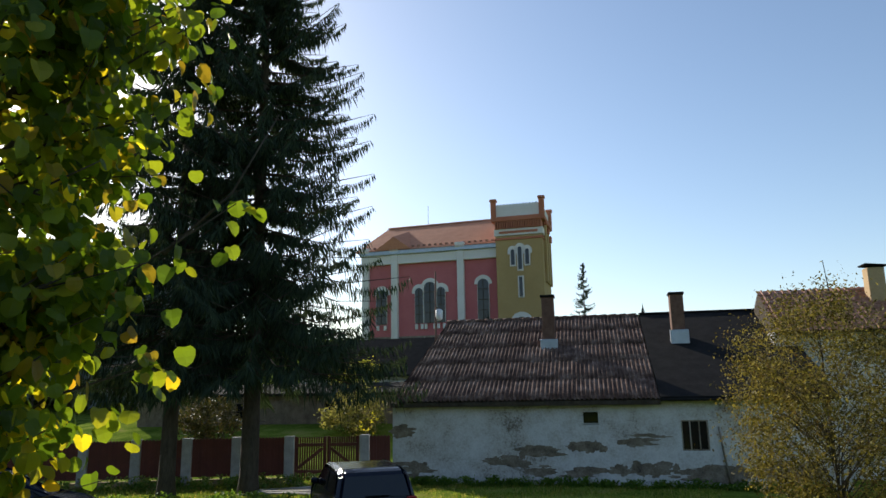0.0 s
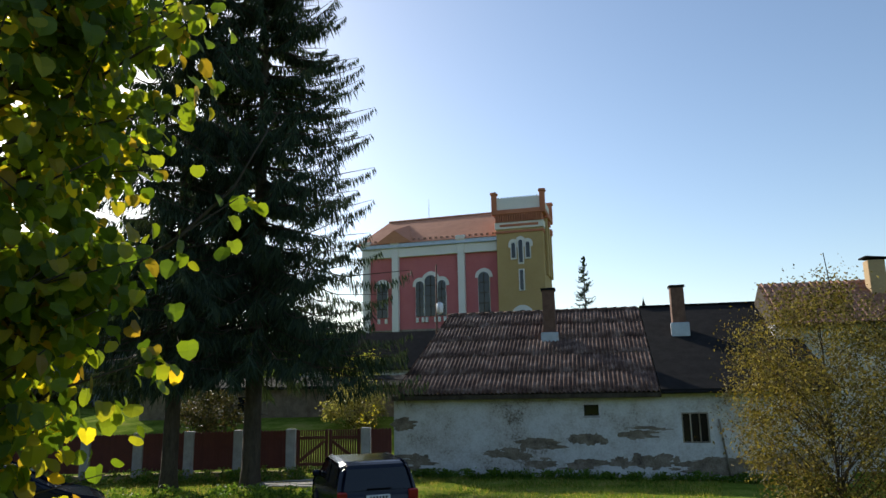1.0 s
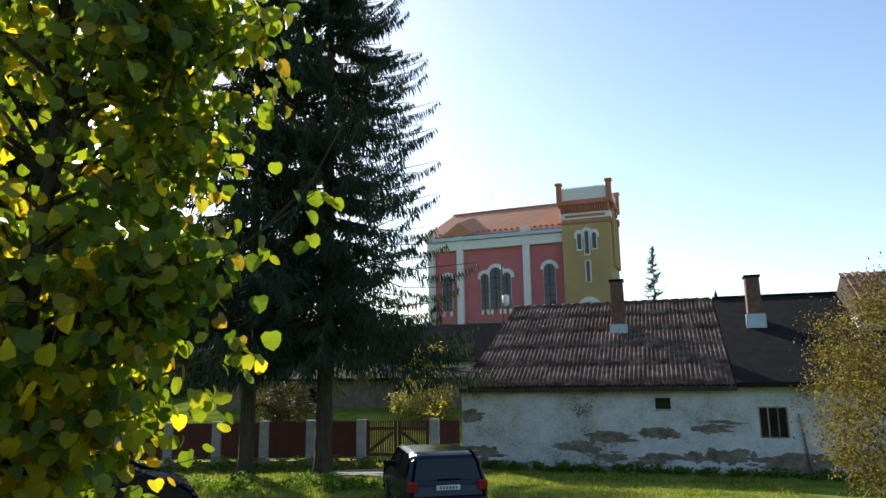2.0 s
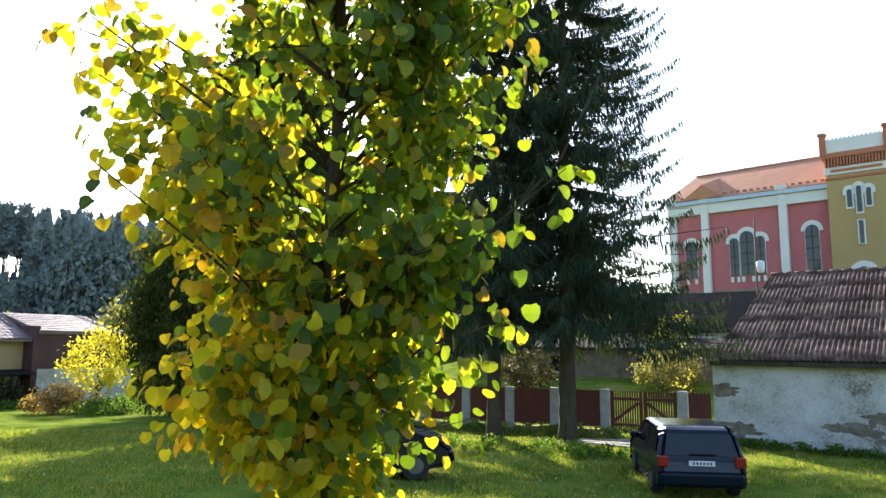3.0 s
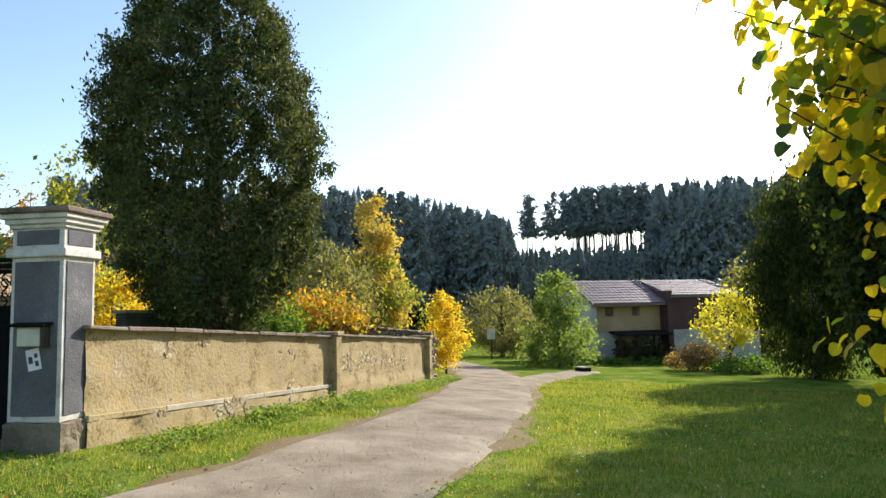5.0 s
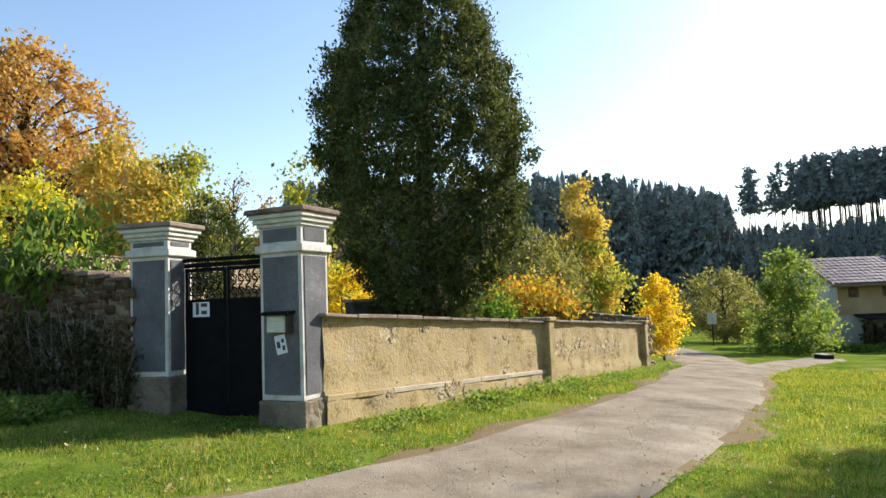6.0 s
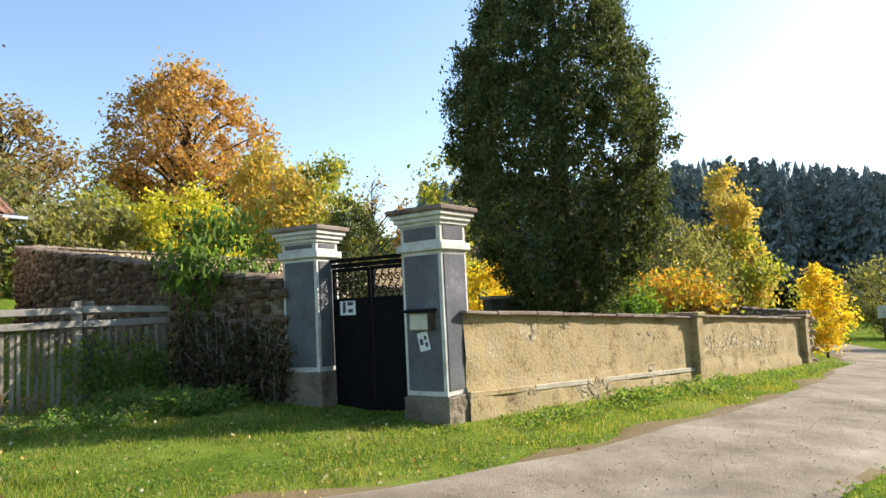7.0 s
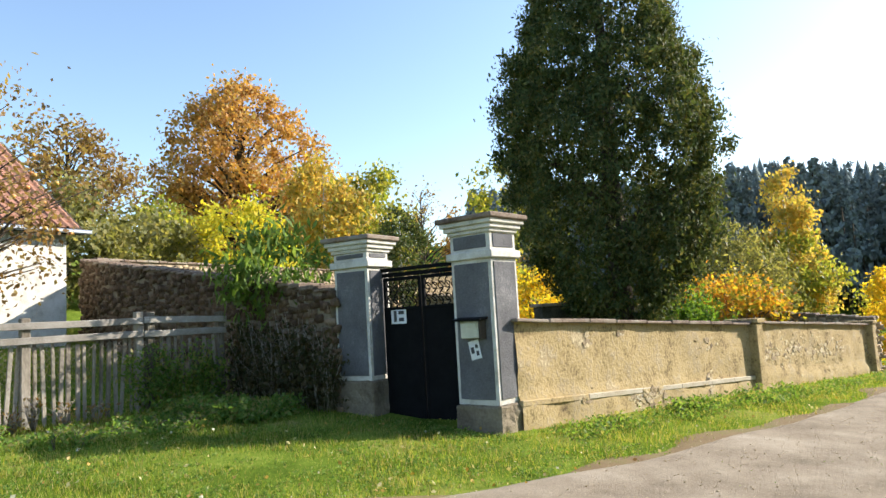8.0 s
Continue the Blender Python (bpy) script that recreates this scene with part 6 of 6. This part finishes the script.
# ---- grass ----
def grass():
    rng = np.random.default_rng(95)
    n = 620000
    r = 1.5 + 25 * rng.uniform(size=n) ** 1.5
    a = np.radians(np.where(rng.uniform(size=n) < 0.92, rng.uniform(80, 250, n), rng.uniform(0, 360, n)))
    x, y = r * np.cos(a), r * np.sin(a)
    line = np.array(ROAD)
    d = np.full(n, 1e9)
    for p, q in zip(line, line[1:]):
        v = q - p
        t = np.clip(((x - p[0]) * v[0] + (y - p[1]) * v[1]) / (v @ v), 0, 1)
        d = np.minimum(d, np.hypot(x - p[0] - t * v[0], y - p[1] - t * v[1]))
    keep = d > 1.22 + 0.6 * rng.uniform(size=n) ** 2
    u = np.array([math.cos(radians(WALL_TURN)), math.sin(radians(WALL_TURN))])
    s = (x - WALL_A.x) * u[0] + (y - WALL_A.y) * u[1]
    off = -(x - WALL_A.x) * u[1] + (y - WALL_A.y) * u[0]
    keep &= ~((s > -0.8) & (off > -0.05))
    x, y, r = x[keep], y[keep], r[keep]
    n = len(x)
    z = height(x, y)
    tuft = np.clip(np.sin(x * 5.1 + 1.7 * np.sin(y * 3.3)) * np.sin(y * 4.7 + 1.3 * np.sin(x * 2.9)) + 0.4, 0.15, 1.4)
    tall = rng.uniform(0.018, 0.06, n) * (1 + 0.04 * r) * (0.6 + 0.6 * tuft)
    b = rng.uniform(0, 6.28, n)
    w = rng.uniform(0.002, 0.0045, n) * (1 + 0.1 * r)
    lean = rng.normal(size=(n, 2)) * 0.45 * tall[:, None]
    v = np.stack([np.stack([x - w * np.cos(b), y - w * np.sin(b), z - 0.03], 1), np.stack([x + w * np.cos(b), y + w * np.sin(b), z - 0.03], 1), np.stack([x + lean[:, 0], y + lean[:, 1], z + tall], 1)], 1).reshape(-1, 3)
    ob = raw("grass", v, np.arange(3 * n).reshape(-1, 3), M_BLADE)
    tagged(ob, "short green lawn grass with dry blades", "grass", kind="stuff")


grass()


# ---- weeds, vines and litter ----
def weeds(name, label, line, across, tall, n, size, mat, seed, stems=0, droop=0.0, kind="stuff"):
    """A strip of low growth along a line on the ground."""
    rng = np.random.default_rng(seed)
    line = np.array(line, float)
    seg = np.r_[0, np.cumsum(np.hypot(*np.diff(line, axis=0).T))]
    m = max(6, n // 40)
    s, o = rng.uniform(0, seg[-1], m), rng.uniform(across[0], across[1], m)
    x, y = np.interp(s, seg, line[:, 0]), np.interp(s, seg, line[:, 1])
    i = np.clip(np.searchsorted(seg, s) - 1, 0, len(line) - 2)
    d = (line[i + 1] - line[i]) / np.linalg.norm(line[i + 1] - line[i], axis=1, keepdims=True)
    x, y = x - d[:, 1] * o, y + d[:, 0] * o
    top = rng.uniform(tall[0], tall[1], m)
    pick = rng.integers(0, m, n)
    u = rng.uniform(0, 1, n) ** 0.7
    pts = np.stack([x[pick] + rng.normal(size=n) * 0.09, y[pick] + rng.normal(size=n) * 0.09, height(x[pick], y[pick]) + u * top[pick]], 1)
    root = thing(name, label, "weeds", (0, 0, 0), 0, kind=kind)
    leaves("leaves", pts, size, mat, root, rng, 0.55, droop)
    if stems:
        bm = bmesh.new()
        for k in range(stems):
            j = int(rng.integers(m))
            g = h(x[j], y[j])
            tube(bm, [(x[j], y[j], g - 0.05), (x[j] + rng.normal() * 0.05, y[j] + rng.normal() * 0.05, g + top[j] * 0.6), (x[j] + rng.normal() * 0.12, y[j] + rng.normal() * 0.12, g + top[j] * rng.uniform(0.9, 1.15))], [0.006, 0.005, 0.002], 3)
        part("stems", bm, M_WOOD_OLD, root, "dry stems")


WL = [(-8.5, -3.75), (-14.7, -1.35), (-23.8, 1.85)]
weeds("wall_weeds", "low green weeds along the foot of the wall", WL, (-0.6, 0.02), (0.04, 0.19), 8000, 0.05, M_NETTLE, 101)
weeds("wall_weeds", "taller dusty weed clumps against the wall", [(-11.2, -2.75), (-15.5, -1.05)], (-0.35, 0.0), (0.1, 0.3), 2000, 0.065, M_NETTLE, 102)
weeds("fence_nettles", "nettles and weeds growing along the picket fence", [(-3.2, -10.7), (-8.7, -9.1)], (-2.3, -0.9), (0.04, 0.2), 5200, 0.06, M_NETTLE, 103, 120)
weeds("ivy", "green ivy climbing over the picket fence", [(-7.5, -9.75), (-9.0, -9.3)], (-0.25, -0.05), (0.4, 1.05), 2800, 0.07, M_NETTLE, 104, 0, 0.4)
weeds("dry_grass", "dry brown grass at the foot of the fence", [(-3.2, -10.8), (-7.0, -9.7)], (-0.35, 0.0), (0.15, 0.5), 900, 0.06, M_BROWNLEAF, 105, 340)
weeds("vines", "dark withered vines hanging before the stone wall", [(-8.75, -6.6), (-9.3, -9.0)], (-0.05, 0.3), (0.4, 1.3), 7500, 0.08, M_VINE, 106, 300, 0.6)
weeds("clover", "low clover and broad-leaved weeds in the lawn before the gate", [(-3.0, -8.6), (-7.2, -4.9), (-9.0, -3.0)], (-1.8, 1.6), (0.015, 0.055), 16000, 0.03, M_NETTLE, 113)
weeds("clover", "tufts of rank grass and clover in the lawn beside the lane", [(-5.5, 0.6), (-9.5, 3.5), (-16.0, 7.5)], (-2.5, 3.5), (0.015, 0.07), 16000, 0.035, M_NETTLE, 114)
weeds("gate_weeds", "green weeds in the shade near the gate", [(-8.0, -7.0), (-7.6, -8.6)], (-0.4, 0.6), (0.08, 0.3), 4000, 0.07, M_NETTLE, 107)
weeds("garden_weeds", "green weeds along the board fence", [(-7, 22.0), (-18, 19.8)], (-0.4, 0.6), (0.1, 0.45), 6000, 0.1, M_NETTLE, 108, 60)
weeds("lawn_weeds", "yellow-green weed tufts on the lawn under the spruces", [(-7, 17.5), (-14, 15.5)], (-0.8, 0.8), (0.08, 0.35), 3500, 0.1, M_GREEN, 109)
weeds("house_weeds", "grass tufts along the foot of the white house", [(-6, 22.4), (7, 22.4)], (-0.5, 0.15), (0.08, 0.3), 8000, 0.09, M_GREEN, 110)
weeds("barn_weeds", "green weeds before the barn", [(-43.5, 12.5), (-43.5, 19)], (-1.5, 1.5), (0.1, 0.5), 3000, 0.2, M_GREEN, 111)


def litter():
    rng = np.random.default_rng(120)
    n = 2600
    r, a = 3 + 16 * rng.uniform(size=n), np.radians(rng.uniform(85, 250, n))
    x, y = r * np.cos(a), r * np.sin(a)
    pts = np.stack([x, y, height(x, y) + 0.05], 1)
    ob = leaves("fallen_leaves", pts, 0.045, M_FALLEN, None, rng, 0.7)
    tagged(ob, "yellow and brown fallen leaves scattered on the lawn", "leaves", kind="stuff")
    # loose stones on the lane
    line = np.array(ROAD)
    seg = np.r_[0, np.cumsum(np.hypot(*np.diff(line, axis=0).T))]
    m = 5200
    s = 8 + 30 * rng.uniform(size=m) ** 1.3
    x, y = np.interp(s, seg, line[:, 0]), np.interp(s, seg, line[:, 1])
    o = rng.normal(size=(m, 2)) * 0.75
    x, y = x + o[:, 0], y + o[:, 1]
    c = np.stack([x, y, height(x, y) + 0.07], 1)
    base = np.array([(1, 0, 0), (-1, 0, 0), (0, 1, 0), (0, -1, 0), (0, 0, 0.8), (0, 0, -0.6)], float)
    tri = np.array([(0, 2, 4), (2, 1, 4), (1, 3, 4), (3, 0, 4), (2, 0, 5), (1, 2, 5), (3, 1, 5), (0, 3, 5)])
    v = c[:, None] + base[None] * (rng.uniform(0.003, 0.009, (m, 1, 1)) * rng.uniform(0.6, 1.4, (m, 6, 3)))
    f = tri[None] + 6 * np.arange(m)[:, None, None]
    ob = raw("road_gravel", v.reshape(-1, 3), f.reshape(-1, 3), M_STONE_PALE)
    tagged(ob, "loose grey pebbles lying on the gravel lane", "pebbles", kind="stuff")


litter()


def plank(at, turn, ln, tilt=0.0):
    root = solid("plank", rough_up(boxed((-ln / 2, -0.09, -0.015), (ln / 2, 0.09, 0.02), 0.006), 0.004, 2, ln), M_WOOD_RAIL)
    root.matrix_world = pose(at[0], at[1], h(*at) + 0.06, 0, tilt, turn)
    tagged(root, "pale weathered plank lying on the grass", "plank", "planks by the yard gate")


for k, (x, y, t, ln) in enumerate(((-8.6, 19.4, 12, 2.6), (-8.2, 19.9, 16, 3.0), (-7.6, 19.2, 8, 2.2), (-9.0, 20.3, 20, 2.4), (-7.2, 20.4, 5, 2.8))):
    plank((x, y), t, ln, 1.5 * (k % 3 - 1))


def crate(at):
    root = thing("feed_trough", "dark low trough standing on the lawn", "trough", (at[0], at[1], h(*at)), 15)
    part("body", boxed((-0.4, -0.22, 0.0), (0.4, 0.22, 0.24), 0.04), M_ROOF_DARK, root)
    part("rim", boxed((-0.43, -0.25, 0.23), (0.43, 0.25, 0.27), 0.02), M_WOOD_OLD, root)


crate((-32.7, 9.3))


def wayside_sign(at):
    root = thing("signpost", "small pale signboard on a dark post by the lane", "sign", (at[0], at[1], h(*at)), 80)
    part("post", boxed((-0.06, -0.06, -0.3), (0.06, 0.06, 1.6), 0.01), M_BARK, root)
    part("board", boxed((-0.3, -0.1, 1.5), (0.3, -0.06, 2.3), 0.02), M_WHITE, root, "pale board")


wayside_sign((-52, 8.2))

weeds("barn_ivy", "dark withered creeper on the barn's lower wall", [(-45.3, 15.4), (-45.8, 19.6)], (-0.4, 0.4), (0.4, 1.9), 3000, 0.22, M_VINE, 112, 60, 0.6)


def pebbles():
    """Loose stones on the road and along its edges."""
    rng = np.random.default_rng(121)
    n = 5200
    line = np.array(ROAD, float)
    seg = np.r_[0, np.cumsum(np.hypot(*np.diff(line, axis=0).T))]
    s = rng.uniform(0, seg[-1], 14 * n)
    o = np.clip(rng.normal(size=14 * n) * 0.75, -1.5, 1.5)
    i = np.clip(np.searchsorted(seg, s) - 1, 0, len(line) - 2)
    d = (line[i + 1] - line[i]) / np.linalg.norm(line[i + 1] - line[i], axis=1, keepdims=True)
    x = np.interp(s, seg, line[:, 0]) - d[:, 1] * o
    y = np.interp(s, seg, line[:, 1]) + d[:, 0] * o
    r = np.hypot(x, y)
    near = np.flatnonzero((r > 1.5) & (r < 14))[:n]
    x, y = x[near], y[near]
    n = len(x)
    base = np.array([(1, 0, 0), (-1, 0, 0), (0, 1, 0), (0, -1, 0), (0, 0, 1), (0, 0, -1)], float)
    faces = np.array([(0, 2, 4), (2, 1, 4), (1, 3, 4), (3, 0, 4), (2, 0, 5), (1, 2, 5), (3, 1, 5), (0, 3, 5)])
    size = 0.003 + 0.011 * rng.uniform(size=n) ** 4
    v = base[None] * rng.uniform(0.6, 1.2, (n, 6, 1)) * size[:, None, None] * np.array([1, 0.9, 0.6])
    a = rng.uniform(0, 6.28, n)[:, None]
    v = np.stack([v[..., 0] * np.cos(a) - v[..., 1] * np.sin(a), v[..., 0] * np.sin(a) + v[..., 1] * np.cos(a), v[..., 2]], -1)
    v += np.stack([x, y, height(x, y) + 0.078 + size * 0.3], 1)[:, None]
    ob = raw("pebbles", v.reshape(-1, 3), (faces[None] + 6 * np.arange(n)[:, None, None]).reshape(-1, 3), M_STONE_PALE)
    tagged(ob, "loose pale pebbles scattered over the gravel road", "pebbles", kind="stuff")


pebbles()


def lamp_post(at, z0, z1, zl):
    """The thin post with a white lantern before the church."""
    root = thing("lamp_post", "thin rusty post with a white lantern before the church", "lamp post", (*at, 0))
    part("pole", tube(bmesh.new(), [(0, 0, z0), (0, 0, (z0 + z1) / 2), (0.03, 0, z1)], [0.07, 0.055, 0.04], 8), M_BRICK, root, "rusty brown pole")
    arm = part("arm", tube(bmesh.new(), [(0, 0, zl + 0.3), (0.12, -0.05, zl + 0.36), (0.2, -0.05, zl + 0.28)], [0.025, 0.02, 0.02], 6), M_BRICK, root)
    part("lantern", tube(bmesh.new(), [(0.2, -0.05, zl - 0.3), (0.2, -0.05, zl - 0.2), (0.2, -0.05, zl + 0.2), (0.2, -0.05, zl + 0.28)], [0.08, 0.16, 0.18, 0.06], 10), M_PAPER, arm, "white glass lantern")


lamp_post((-7.0, 33.4), -1.8, 7.4, 5.2)


def steeple(at, eave, top):
    """A far church spire over the roofs."""
    root = thing("steeple", "distant dark pointed steeple beyond the roofs", "steeple", (*at, 0))
    part("tower", boxed((-1.6, -1.6, -6), (1.6, 1.6, eave), 0.05), M_CREAM, root)
    roof = part("spire", tube(bmesh.new(), [(0, 0, eave), (0, 0, eave + 0.9), (0, 0, top - 1.0)], [2.0, 1.1, 0.1], 8), M_ROOF_DARK, root, "dark slate spire")
    part("finial", tube(bmesh.new(), [(0, 0, top - 1.1), (0, 0, top)], [0.12, 0.06], 6), M_IRON, roof)


steeple((24.2, 298.7), 29.5, 35.5)
